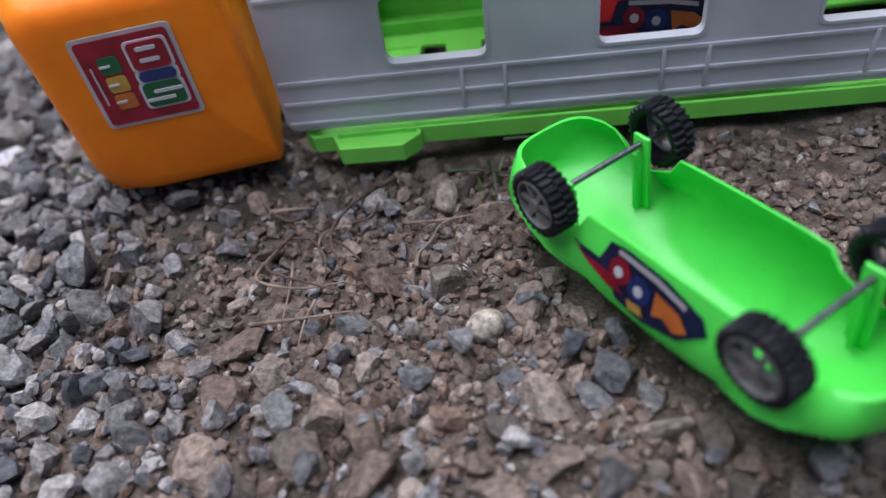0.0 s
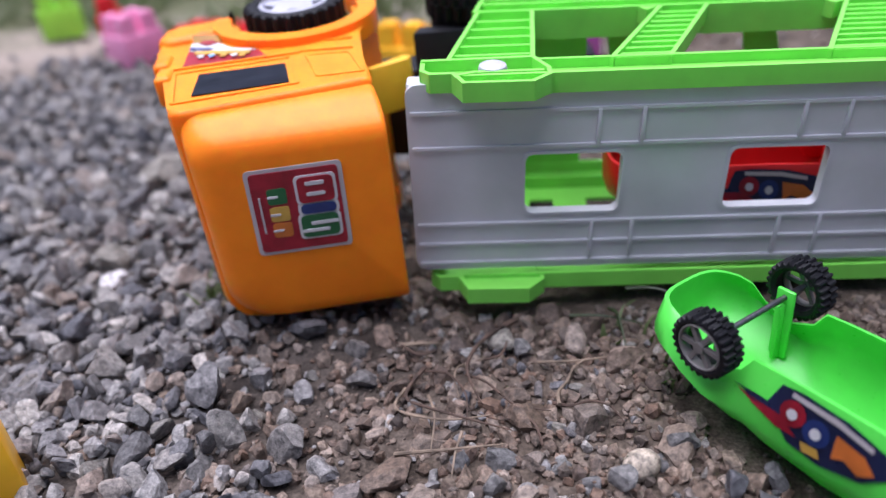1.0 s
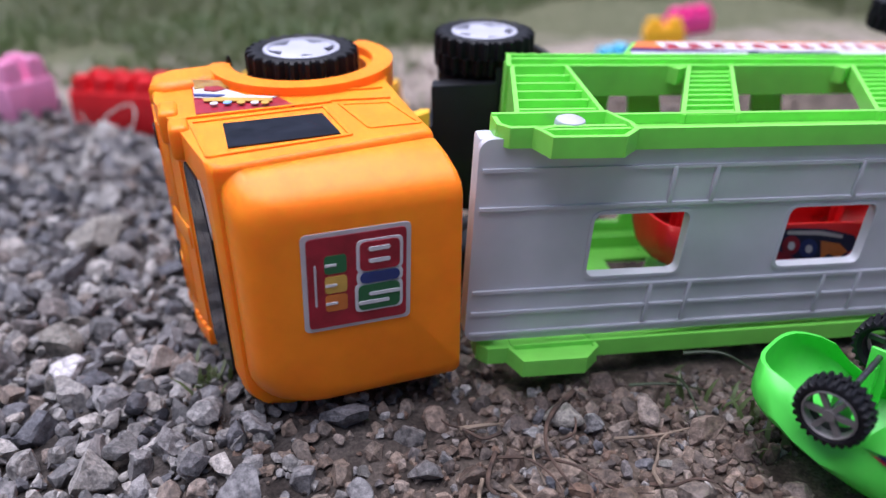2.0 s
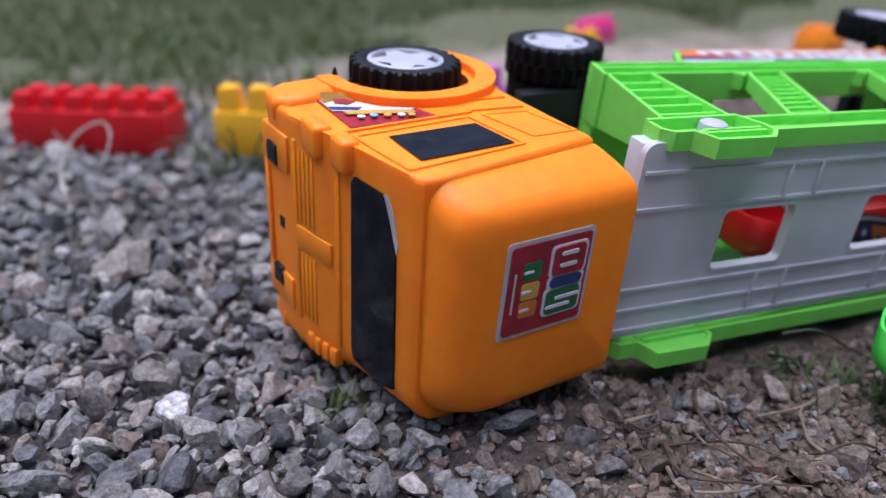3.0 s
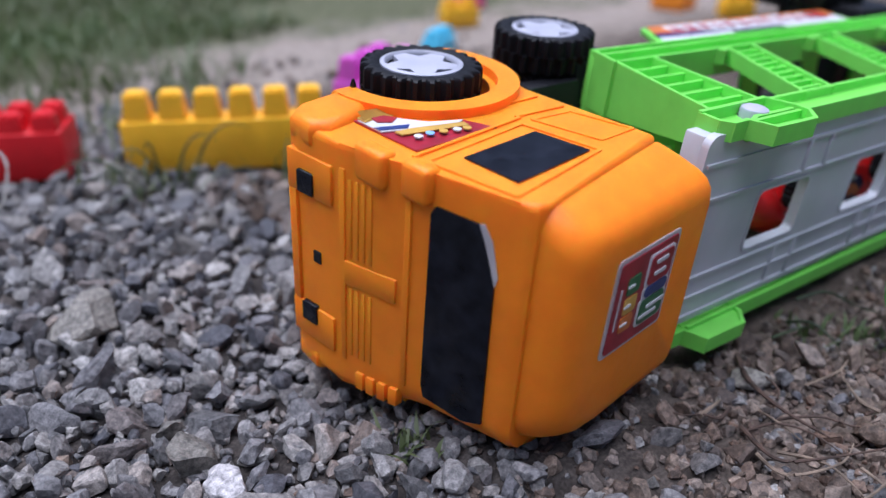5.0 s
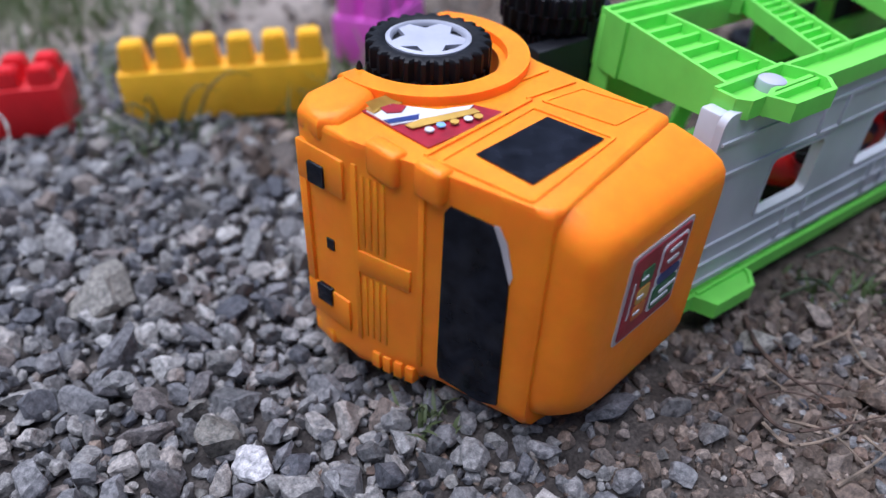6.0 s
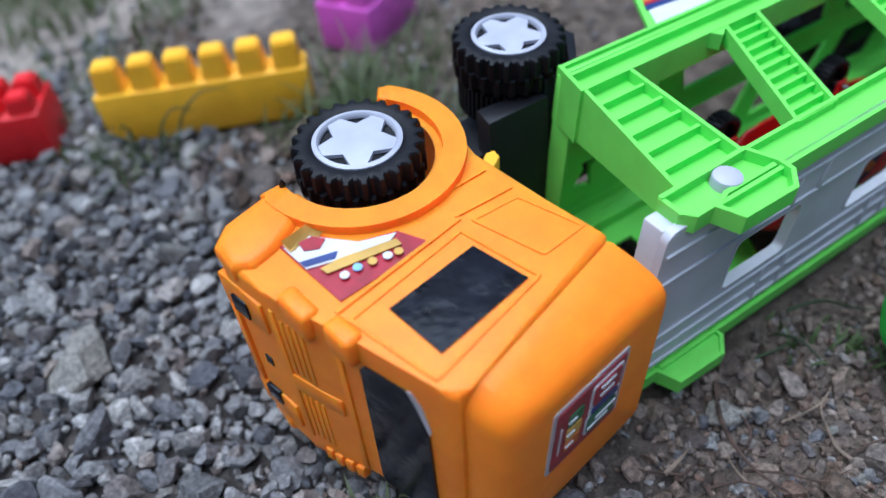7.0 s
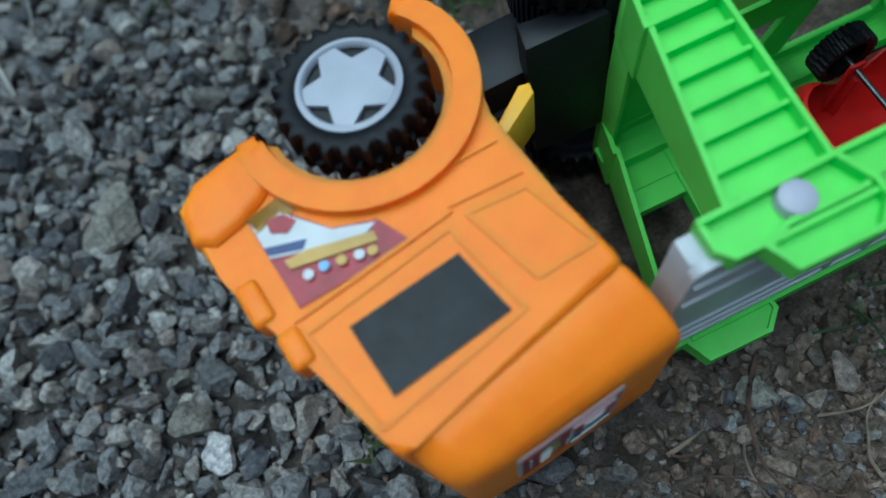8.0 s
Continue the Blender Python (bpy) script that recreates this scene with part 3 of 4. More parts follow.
    roof_patch("red_field", quad(0.045, 0.04, 0.955, 0.96, 0.04), PRINT_RED, rs, 0.0005)
    for u0, v0, u1, v1, m in ((0.52, 0.13, 0.89, 0.42, PRINT_RED), (0.52, 0.44, 0.89, 0.55, PRINT_BLUE), (0.50, 0.57, 0.89, 0.83, PRINT_GREEN)):
        roof_patch("emblem_outline", quad(u0 - 0.03, v0 - 0.02, u1 + 0.03, v1 + 0.02, 0.05), PRINT_WHITE, rs, 0.0009)
        roof_patch("emblem_block", quad(u0, v0, u1, v1, 0.05), m, rs, 0.0013)
    for v0, v1 in ((0.18, 0.22), (0.30, 0.34)):
        roof_patch("emblem_gap", quad(0.60, v0, 0.80, v1, 0.02), PRINT_WHITE, rs, 0.0017)
    for v0, u0, u1 in ((0.645, 0.60, 0.89), (0.73, 0.50, 0.79)):
        roof_patch("emblem_gap", quad(u0, v0, u1, v0 + 0.035, 0.015), PRINT_WHITE, rs, 0.0017)
    for v0, v1, m in ((0.22, 0.40, PRINT_GREEN), (0.43, 0.60, PRINT_YELLOW), (0.62, 0.79, PRINT_ORANGE)):
        roof_patch("emblem_block", quad(0.20, v0, 0.40, v1, 0.03), m, rs, 0.0009)
        roof_patch("emblem_gap", quad(0.20, (v0 + v1) / 2 - 0.012, 0.31, (v0 + v1) / 2 + 0.012, 0.01), PRINT_WHITE, rs, 0.0013)
    roof_patch("small_print", quad(0.105, 0.3, 0.125, 0.72, 0.008), PRINT_PINKISH, rs, 0.0009)

    toy_wheel("front_wheel", tractor, (0.0311, 0.1279), 0.0295, 0.1285, 0.1495, 0.0200)
    toy_wheel("front_wheel", tractor, (0.0311, 0.1279), 0.0295, 0.0060, 0.0270, 0.0200, up=-1)
    bm = bmesh.new()
    add_lathe(bm, [(0.0035, 0.02), (0.0035, 0.138)], 12, (0.0311, 0.1279, 0))
    part("axle", bm, BLACK, tractor)
    bm = bmesh.new()
    add_lathe(bm, [(0.0016, 0.1400), (0.0014, 0.1440), (0.0006, 0.1465)], 10, (-0.0065, 0.1330, 0))
    part("pin", bm, BLACK, tractor, "small black pin on the bumper")
    # tab behind the cab
    bm = bmesh.new()
    add_prism(bm, [(0.066, 0.094), (0.0700, 0.0905), (0.0930, 0.1010), (0.0945, 0.1060), (0.0900, 0.1075)], 0.086, 0.116, 0.0008)
    part("hitch_tab", bm, YELLOW_TAB, tractor, "yellow plastic tab behind the cab")


build_cab()


def build_chassis():
    rel = tractor.matrix_world.inverted()

    def put(name, bm, mat=BLACK, label="", smooth=True):
        bmesh.ops.transform(bm, matrix=rel, verts=bm.verts)
        return part(name, bm, mat, tractor, label, smooth)
    bm = bmesh.new()
    add_box(bm, (-0.045, 0.435, 0.050), (0.110, 0.468, 0.106), 0.002)
    put("chassis", bm, label="black plastic chassis beam")
    bm = bmesh.new()
    add_prism(bm, [(-0.014, 0.432), (0.016, 0.426), (0.030, 0.470), (-0.006, 0.480)], 0.060, 0.088, 0.001)
    put("hitch_plate", bm)
    bm = bmesh.new()
    add_prism(bm, [(0.001, 0.4260), (0.038, 0.4245), (0.038, 0.4350), (0.004, 0.4400)], 0.055, 0.131, 0.0015)
    put("mudguard", bm, label="black plastic mudguard")
    bm = bmesh.new()
    add_prism(bm, [(0.038, 0.4275), (0.060, 0.4275), (0.080, 0.4520), (0.078, 0.4860), (0.074, 0.4860), (0.076, 0.4535), (0.059, 0.4315), (0.038, 0.4315)], 0.060, 0.138, 0.0008)
    put("mudguard", bm)
    bm = bmesh.new()
    add_prism(bm, [(0.066, 0.438), (0.080, 0.4520), (0.078, 0.4860), (0.066, 0.4860)], 0.070, 0.112, 0.0008)
    put("mudguard", bm)
    local, low = rel @ Vector((0.0375, 0.4555, 0.144)), rel @ Vector((0.0375, 0.4555, 0.014))
    toy_wheel("rear_wheel", tractor, (local.x, local.y), 0.0290, local.z - 0.0105, local.z + 0.0105, 0.0190)
    toy_wheel("rear_wheel", tractor, (low.x, low.y), 0.0290, low.z - 0.0105, low.z + 0.0105, 0.0190, up=-1)
    bm = bmesh.new()
    n = 56
    add_lathe(bm, [(0.024, local.z - 0.030), (0.024, local.z - 0.011)], 40, (local.x, local.y, 0))
    for i in range(n):
        a = 2 * math.pi * i / n
        p = (local.x + 0.0235 * math.cos(a), local.y + 0.0235 * math.sin(a))
        q = (local.x + 0.0268 * math.cos(a), local.y + 0.0268 * math.sin(a))
        add_bar(bm, p, q, 0.0016, local.z - 0.0295, local.z - 0.0115)
    part("inner_wheel", bm, RUBBER, tractor, "ribbed black inner wheel")


build_chassis()

# ---- green car-carrier trailer, on its side ----
trailer = thing("toy_trailer", pose(0.0225, 0.316, 0.1305, 0, 3.2, 0) @ pose(0, 0, 0, 4) @ pose(-0.02, 0, -0.1280), "bright green toy car-carrier trailer with white roof, on its side", "toy trailer")
TZ = 0.0775
END = 0.47


def build_trailer():
    def side(s):
        """One side frame: s = 1 the upper side, -1 the side on the ground."""
        def zz(lo, hi):
            return sorted((TZ + s * lo, TZ + s * hi))

        def tray(name, q, rungs, depth, label, across=(0, 1)):
            """A strip with raised rim and cross ribs."""
            bm = bmesh.new()
            q = [Vector(p) for p in q]
            z = zz(0.0530, 0.0545)
            half = 0.66 if s < 0 and name == "front_ladder" else 0.0
            add_prism(bm, [q[0].lerp(q[3], half), q[1].lerp(q[2], half), q[2], q[3]], z[0], z[1])
            strip = part(name, bm, GREEN, trailer, label)
            for i in range(4):
                bm = bmesh.new()
                zr = zz(depth if i == 3 else 0.0515 if i == 1 else 0.050, 0.0605 if i in (1, 3) else 0.0602)
                ext = (q[(i + 1) % 4] - q[i]).normalized() * (0.0011 if i in (1, 3) else -0.0011)
                add_bar(bm, q[i] - ext, q[(i + 1) % 4] + ext, 0.0022, zr[0], zr[1])
                if i == 3 and name == "front_ladder":
                    # the wall is deep at the deck and shallow at the roof
                    for v in bm.verts:
                        if abs(v.co.z - (TZ + s * depth)) < 1e-5:
                            u = (v.co.y - q[0].y) / (q[3].y - q[0].y)
                            v.co.z += s * 0.016 * (1 - 0.75 * u)
                part("strip_wall", bm, GREEN, strip)
            zr = zz(0.0532, 0.0590)
            for k in range(rungs):
                u = (k + 1) / (rungs + 1)
                if u < half:
                    continue
                bm = bmesh.new()
                add_bar(bm, q[0].lerp(q[3], u), q[1].lerp(q[2], u), 0.0018, zr[0], zr[1])
                part("rung", bm, GREEN, strip)
            return strip
        # beams; near the roof and near the deck
        bm = bmesh.new()
        z = zz(0.050, 0.0560)
        add_prism(bm, [(0.0335, 0.0855), (END, 0.0855), (END, 0.1070), (0.0392, 0.1070)], z[0], z[1])
        beam = part("deck_beam", bm, GREEN, trailer, "bright green long beam with ridges")
        for y in (0.086, 0.0985, 0.1065):
            bm = bmesh.new()
            zr = zz(0.0495 if y != 0.086 else 0.044, 0.0607)
            add_bar(bm, (0.0355 + (y - 0.085) * 0.25, y), (END - 0.0005, y), 0.0020, zr[0], zr[1])
            part("ridge", bm, GREEN, beam)
        bm = bmesh.new()
        zr = zz(0.0300, 0.0609)
        add_bar(bm, (0.0345, 0.0850), (0.0398, 0.1076), 0.0024, zr[0], zr[1])
        part("end_cap", bm, GREEN, beam)
        bm = bmesh.new()
        z = zz(0.0525, 0.0560)
        add_prism(bm, [(0.024, -0.0043), (END, -0.0043), (END, 0.0135), (0.024, 0.0135)], z[0], z[1])
        beam = part("roof_beam", bm, GREEN, trailer, "bright green long beam")
        for y in (-0.0040, 0.0130):
            bm = bmesh.new()
            zr = zz(0.0510, 0.0607)
            add_bar(bm, (0.0245, y), (END - 0.0005, y), 0.0020, zr[0], zr[1])
            part("ridge", bm, GREEN, beam)
        # ladder strip at the front end, with its deep wall
        tray("front_ladder", [(0.0195, 0.0125), (0.0600, 0.0125), (0.0660, 0.0865), (0.0365, 0.0865)], 5, 0.026, "bright green strip with ladder rungs")
        # slanted struts
        for x in (0.097, 0.197, 0.297, 0.397):
            tray("strut", [(x, 0.0125), (x + 0.0270, 0.0125), (x + 0.0640, 0.0865), (x + 0.0390, 0.0865)], 9, 0.0515, "bright green slanted strut with rungs")
            bm = bmesh.new()
            zf = zz(0.0515, 0.0603)
            add_prism(bm, [(x + 0.030, 0.0800), (x + 0.039, 0.0855), (x + 0.026, 0.0855)], zf[0], zf[1])
            part("strut_gusset", bm, GREEN, trailer)
        # latch with its knob
        bm = bmesh.new()
        plan = [(0.0085, 0.0115), (0.0085, 0.0010), (0.0125, -0.0035), (0.0225, -0.0035), (0.0250, -0.0090), (0.0275, -0.0150), (0.0580, -0.0155), (0.0660, -0.0080), (0.0660, -0.0010), (0.0600, 0.0125)]
        z = zz(0.0535, 0.0567)
        add_prism(bm, plan, z[0], z[1])
        latch = part("latch", bm, GREEN, trailer, "bright green latch plate")
        zr = zz(0.0525, 0.0615)
        bm = bmesh.new()
        for i in range(len(plan)):
            p, q = Vector(plan[i]), Vector(plan[(i + 1) % len(plan)])
            e = (q - p).normalized() * 0.0008
            add_bar(bm, p - e, q + e, 0.0022, zr[0], zr[1] + 0.00008 * i)
        part("latch_rim", bm, GREEN, latch)
        bm = bmesh.new()
        add_bar(bm, (0.0230, -0.0050), (0.0330, -0.0010), 0.0022, zr[0] + 0.0004, zr[1] - 0.0004)
        add_bar(bm, (0.0325, -0.0010), (0.0640, -0.0010), 0.0022, zr[0] + 0.0006, zr[1] - 0.0006)
        part("latch_rib", bm, GREEN, latch)
        bm = bmesh.new()
        prof = [(0.0068, 0.0540), (0.0068, 0.0600), (0.0063, 0.0614), (0.0048, 0.0622), (0.0020, 0.0626), (0.0004, 0.0626)]
        add_lathe(bm, [(r, TZ + s * h) for r, h in (prof if s > 0 else prof[::-1])], 24, (0.0410, 0.0050, 0))
        part("knob", bm, KNOB, latch, "pale grey round knob")
    side(1)
    side(-1)

    # white roof with windows
    bm = bmesh.new()
    holes = [round_rect(x, x + 0.0475, 0.0630, 0.0965, 0.004) for x in (0.0560, 0.1545, 0.2530, 0.3515)]
    add_plate(bm, round_rect(0.0, END - 0.01, 0.0290, 0.1335, 0.006), holes, -0.0025, 0.0015)
    add_box(bm, (0.0005, 0.0012, 0.0305), (0.0150, 0.0120, 0.1325), 0.0015)
    roof = part("roof", bm, WHITE, trailer, "translucent white roof panel with four windows")
    bm = bmesh.new()
    for zc in (0.1195, 0.1010, 0.0575, 0.0455, 0.0335):
        add_box(bm, (0.002, -0.0037, zc - 0.0008), (END - 0.012, -0.0022, zc + 0.0008))
    for x in (0.0905, 0.1110, 0.1850, 0.2055, 0.2800, 0.3000, 0.3750, 0.3950):
        add_box(bm, (x - 0.0010, -0.0040, 0.1010), (x + 0.0010, -0.0022, 0.1195), 0.0003)
        add_box(bm, (x - 0.0010, -0.0040, 0.0350), (x + 0.0010, -0.0022, 0.0575), 0.0003)
    part("roof_ribs", bm, WHITE, roof)
    for x in (0.0560, 0.1545, 0.2530, 0.3515):
        bm = bmesh.new()
        add_plate(bm, round_rect(x - 0.0013, x + 0.0488, 0.0617, 0.0978, 0.005), [round_rect(x + 0.0003, x + 0.0472, 0.0633, 0.0962, 0.004)], -0.0031, 0.0026)
        part("window_rim", bm, WHITE, roof)

    # deck: bars along and slanted bars across
    bm = bmesh.new()
    for z0, z1 in ((0.019, 0.034), (0.068, 0.086), (0.121, 0.136)):
        add_box(bm, (0.0395, 0.1025, z0), (END, 0.1060, z1), 0.0005)
    add_plate(bm, [(0.0400, 0.0335), (0.1000, 0.0335), (0.1000, 0.1215), (0.0400, 0.1215)], [[(0.058, 0.052), (0.072, 0.048), (0.070, 0.062), (0.078, 0.072), (0.060, 0.074), (0.064, 0.063)]], 0.1029, 0.1056)
    for x in (0.118, 0.196, 0.274, 0.352, 0.430):
        for za, zb, dx in ((0.030, 0.070, 0.012), (0.084, 0.124, -0.012)):
            pts = [(x, za), (x + 0.022, za), (x + 0.022 + dx, zb), (x + dx + 0.004, zb)]
            add_prism(bm, pts, 0.1028, 0.1057, axis="y")
    part("deck", bm, GREEN, trailer, "bright green slotted deck")
    # front wall: narrow post next to the deck and a sill on the ground side
    bm = bmesh.new()
    add_box(bm, (0.0375, 0.0930, 0.0200), (0.0400, 0.1060, 0.1350), 0.0005)
    part("front_wall", bm, GREEN, trailer, "bright green open front wall")
    # inner floor on the ground side
    bm = bmesh.new()
    add_box(bm, (0.035, 0.0720, 0.0235), (END, 0.1020, 0.0255))
    add_box(bm, (0.080, 0.0120, 0.0235), (0.100, 0.0730, 0.0255))
    part("inner_floor", bm, GREEN, trailer)

    # sign board with a bright sticker
    bm = bmesh.new()
    add_prism(bm, [(0.103, 0.1065), (0.345, 0.1065), (0.352, 0.1460), (0.128, 0.1460)], TZ + 0.0530, TZ + 0.0570, 0.0008)
    board = part("sign_board", bm, GREEN, trailer, "green side board with a printed sticker")

    def strip(name, pts, mat, lift):
        bm = bmesh.new()
        add_prism(bm, pts, TZ + 0.0570 + lift, TZ + 0.0574 + lift)
        part(name, bm, mat, board, smooth=False)
    strip("sticker", [(0.110, 0.1085), (0.340, 0.1085), (0.346, 0.1445), (0.131, 0.1445)], PRINT_WHITE, 0.0001)
    strip("orange_band", [(0.121, 0.1290), (0.230, 0.1330), (0.3450, 0.1300), (0.346, 0.1440), (0.1305, 0.1440)], PRINT_ORANGE, 0.0006)
    strip("blue_band", [(0.117, 0.1235), (0.150, 0.1215), (0.200, 0.1225), (0.150, 0.1250), (0.1195, 0.1275)], PRINT_BLUE, 0.0006)
    strip("red_band", [(0.1195, 0.1275), (0.150, 0.1250), (0.180, 0.1262), (0.150, 0.1290), (0.121, 0.1300)], PRINT_RED, 0.0008)
    random.seed(5)
    x = 0.142
    while x < 0.30:
        w = random.uniform(0.009, 0.014)
        h = random.uniform(-0.0015, 0.0015)
        strip("lettering_outline", [(x - 0.001, 0.1235 + h), (x + w + 0.001, 0.1240 + h), (x + w + 0.001, 0.1415 + h), (x - 0.001, 0.1405 + h)], PRINT_WHITE, 0.0007)
        strip("lettering_bar", [(x + 0.002, 0.1275 + h), (x + w - 0.002, 0.1280 + h), (x + w - 0.003, 0.1375 + h), (x + 0.003, 0.1368 + h)], PRINT_RED, 0.0009)
        x += w + 0.0025
    strip("black_lettering_bar", [(0.190, 0.1150), (0.250, 0.1150), (0.250, 0.1195), (0.190, 0.1195)], PRINT_NAVY, 0.0010)
    strip("red_spot", [(0.312, 0.1260), (0.330, 0.1260), (0.332, 0.1400), (0.314, 0.1400)], PRINT_RED, 0.0010)

    # rear axle group
    bm = bmesh.new()
    add_box(bm, (0.330, 0.1065, 0.045), (0.455, 0.1500, 0.110), 0.002)
    add_box(bm, (0.395, 0.1300, 0.100), (0.460, 0.2000, 0.136), 0.003)
    part("rear_bogie", bm, BLACK, trailer, "black plastic axle box")
    for x in (0.348, 0.415):
        toy_wheel("trailer_wheel", trailer, (x, 0.176), 0.0300, 0.1340, 0.1545, 0.0190)
        toy_wheel("trailer_wheel", trailer, (x, 0.176), 0.0300, 0.0200, 0.0400, 0.0190, up=-1)
    bm = bmesh.new()
    add_lathe(bm, [(0.004, 0.025), (0.004, 0.145)], 12, (0.348, 0.176, 0))
    add_box(bm, (0.350, 0.140, 0.060), (0.440, 0.190, 0.100), 0.002)
    part("rear_axle", bm, BLACK, trailer)


build_trailer()


# ---- toy cars, upside down ----
def toy_car(name, m, body_mat, label, nose=1.0):
    """An upturned shell: its rim on top, roof on the ground. x along the car, y across."""
    car = thing(name, m, label, "toy car", "upturned toy cars")
    H = 0.053
    # half-width, and floor height of the shell along the car; nose at -x
    xs = [-0.0880, -0.0876, -0.0865, -0.0845, -0.0810, -0.0755, -0.0690, -0.0620, -0.0500, -0.0380, -0.0330, -0.0220, 0.0, 0.0220, 0.0330, 0.0380, 0.0500, 0.0600, 0.0665, 0.0720, 0.0755, 0.0778, 0.0788, 0.0792]
    xs = [-0.05 + (x + 0.05) * nose if x < -0.05 else x for x in xs]
    hw = [0.0060, 0.0125, 0.0175, 0.0220, 0.0258, 0.0288, 0.0302, 0.0308, 0.0310, 0.0310, 0.0310, 0.0310, 0.0310, 0.0310, 0.0310, 0.0310, 0.0310, 0.0306, 0.0295, 0.0270, 0.0235, 0.0180, 0.0120, 0.0060]
    fl = [0.0340, 0.0322, 0.0305, 0.0290, 0.0272, 0.0248, 0.0225, 0.0200, 0.0160, 0.0108, 0.0088, 0.0050, 0.0030, 0.0050, 0.0085, 0.0100, 0.0145, 0.0185, 0.0215, 0.0245, 0.0270, 0.0295, 0.0318, 0.0338]
    rim = [0.0520, 0.0520, 0.0520, 0.0520, 0.0518, 0.0514, 0.0500, 0.0440, 0.0385, 0.0440, 0.0520, 0.0527, 0.0530, 0.0527, 0.0520, 0.0440, 0.0385, 0.0430, 0.0492, 0.0496, 0.0498, 0.0498, 0.0498, 0.0498]

    def bulge(s):
        return 0.62 + 0.38 * math.sin(s * math.pi) if s < 0.5 else 1 - 0.25 * ((s - 0.5) / 0.5) ** 1.1

    def shell(inset, lift):
        loops = []
        for x, w, f, r in zip(xs, hw, fl, rim):
            x2 = x * (1 - inset / 0.09)
            w2 = max(0.004, w - inset)
            loop = []
            for k in range(17):
                u = -1 + 2 * k / 16
                a = abs(u)
                # the flanks bulge at the belt and draw in to roof and rim
                if a > 0.55:
                    s = (a - 0.55) / 0.45
                    y, z = w2 * bulge(s), f + lift + (r - f - lift) * (0.12 + 0.88 * s)
                else:
                    s = a / 0.55
                    y, z = w2 * bulge(0) * s, f + lift + (r - f - lift) * 0.12 * s ** 4
                loop.append((x2, math.copysign(y, u), z))
            loops.append(loop)
        return loops
    bm = bmesh.new()
    out, inn = shell(0, 0), shell(0.0016, 0.0016)
    vo = [[bm.verts.new(p) for p in l] for l in out]
    vi = [[bm.verts.new(p) for p in l] for l in inn]
    for g, flip in ((vo, False), (vi, True)):
        for p, q in zip(g, g[1:]):
            for i in range(16):
                f = (p[i], p[i + 1], q[i + 1], q[i])
                bm.faces.new(f[::-1] if flip else f)
    for e in (0, -1):
        bm.faces.new(vo[e])
        bm.faces.new(vi[e][::-1])
        bm.faces.new((vo[e][0], vi[e][0], vi[e][16], vo[e][16]))
    for p, q, o, w in zip(vo, vo[1:], vi, vi[1:]):
        bm.faces.new((p[0], q[0], w[0], o[0]))
        bm.faces.new((p[16], o[16], w[16], q[16]))
    body = part("body_shell", bm, body_mat, car)
    body.data.set_sharp_from_angle(angle=radians(60))
    for x in (-0.050, 0.050):
        for s in (1, -1):
            bm = bmesh.new()
            add_box(bm, (x - 0.0042, min(s * 0.0185, s * 0.0205), 0.022), (x + 0.0042, max(s * 0.0185, s * 0.0205), 0.0570), 0.0007)
            add_box(bm, (x - 0.0010, min(s * 0.0150, s * 0.0200), 0.022), (x + 0.0010, max(s * 0.0150, s * 0.0200), 0.0500), 0.0004)
            part("axle_bracket", bm, body_mat, car)
        bm = bmesh.new()
        add_lathe(bm, [(0.0013, -0.032), (0.0013, 0.032)], 12)
        bmesh.ops.transform(bm, matrix=pose(x, 0, 0.0535, 90), verts=bm.verts)
        part("axle", bm, STEEL, car, "steel axle rod")
        for s in (1, -1):
            w = toy_wheel("wheel", car, (0, 0), 0.0140, -0.0055, 0.0055, 0.0102, up=1, lugs=26, rim_mat=DARKRIM, spokes=6)
            w.matrix_basis = pose(x, s * 0.0296, 0.0535, -90 * s)
    # printed badge on both flanks: plain shapes in its colours
    for s in (1, -1):
        def flank(x, u, lift):
            """A place on the flank: u from the roof edge (0) to the rim (1)."""
            f = np.interp(x, xs, fl)
            r = np.interp(x, xs, rim)
            w = np.interp(x, xs, hw)
            u = 0.50 + 0.47 * (u - 0.26) / 0.67
            return (x, s * (w * bulge(u) + lift), f + (r - f) * (0.12 + 0.88 * u))

        def badge(name, pts, mat, lift, parent, label=""):
            bm = bmesh.new()
            c = [sum(p[i] for p in pts) / len(pts) for i in (0, 1)]
            a = bm.verts.new(flank(c[0] * 0.84, c[1], lift))
            vs = [bm.verts.new(flank(p[0] * 0.84, p[1], lift)) for p in pts]
            for i in range(len(vs)):
                bm.faces.new((a, vs[i], vs[(i + 1) % len(vs)]))
            bmesh.ops.solidify(bm, geom=list(bm.faces), thickness=0.0002)
            return part(name, bm, mat, parent, label, smooth=False)
        navy = badge("badge", [(-0.022, 0.90), (-0.012, 0.93), (0.010, 0.90), (0.030, 0.78), (0.034, 0.62), (0.022, 0.36), (0.004, 0.26), (-0.012, 0.30), (-0.020, 0.50), (-0.032, 0.52), (-0.040, 0.62), (-0.046, 0.80), (-0.036, 0.62), (-0.026, 0.60)], PRINT_NAVY, 0.0010, car, "navy badge sticker with red, yellow and white shapes")
        badge("red_swoosh", [(-0.042, 0.66), (-0.030, 0.56), (-0.018, 0.56), (-0.008, 0.42), (-0.018, 0.40), (-0.030, 0.48)], PRINT_RED, 0.0014, navy)
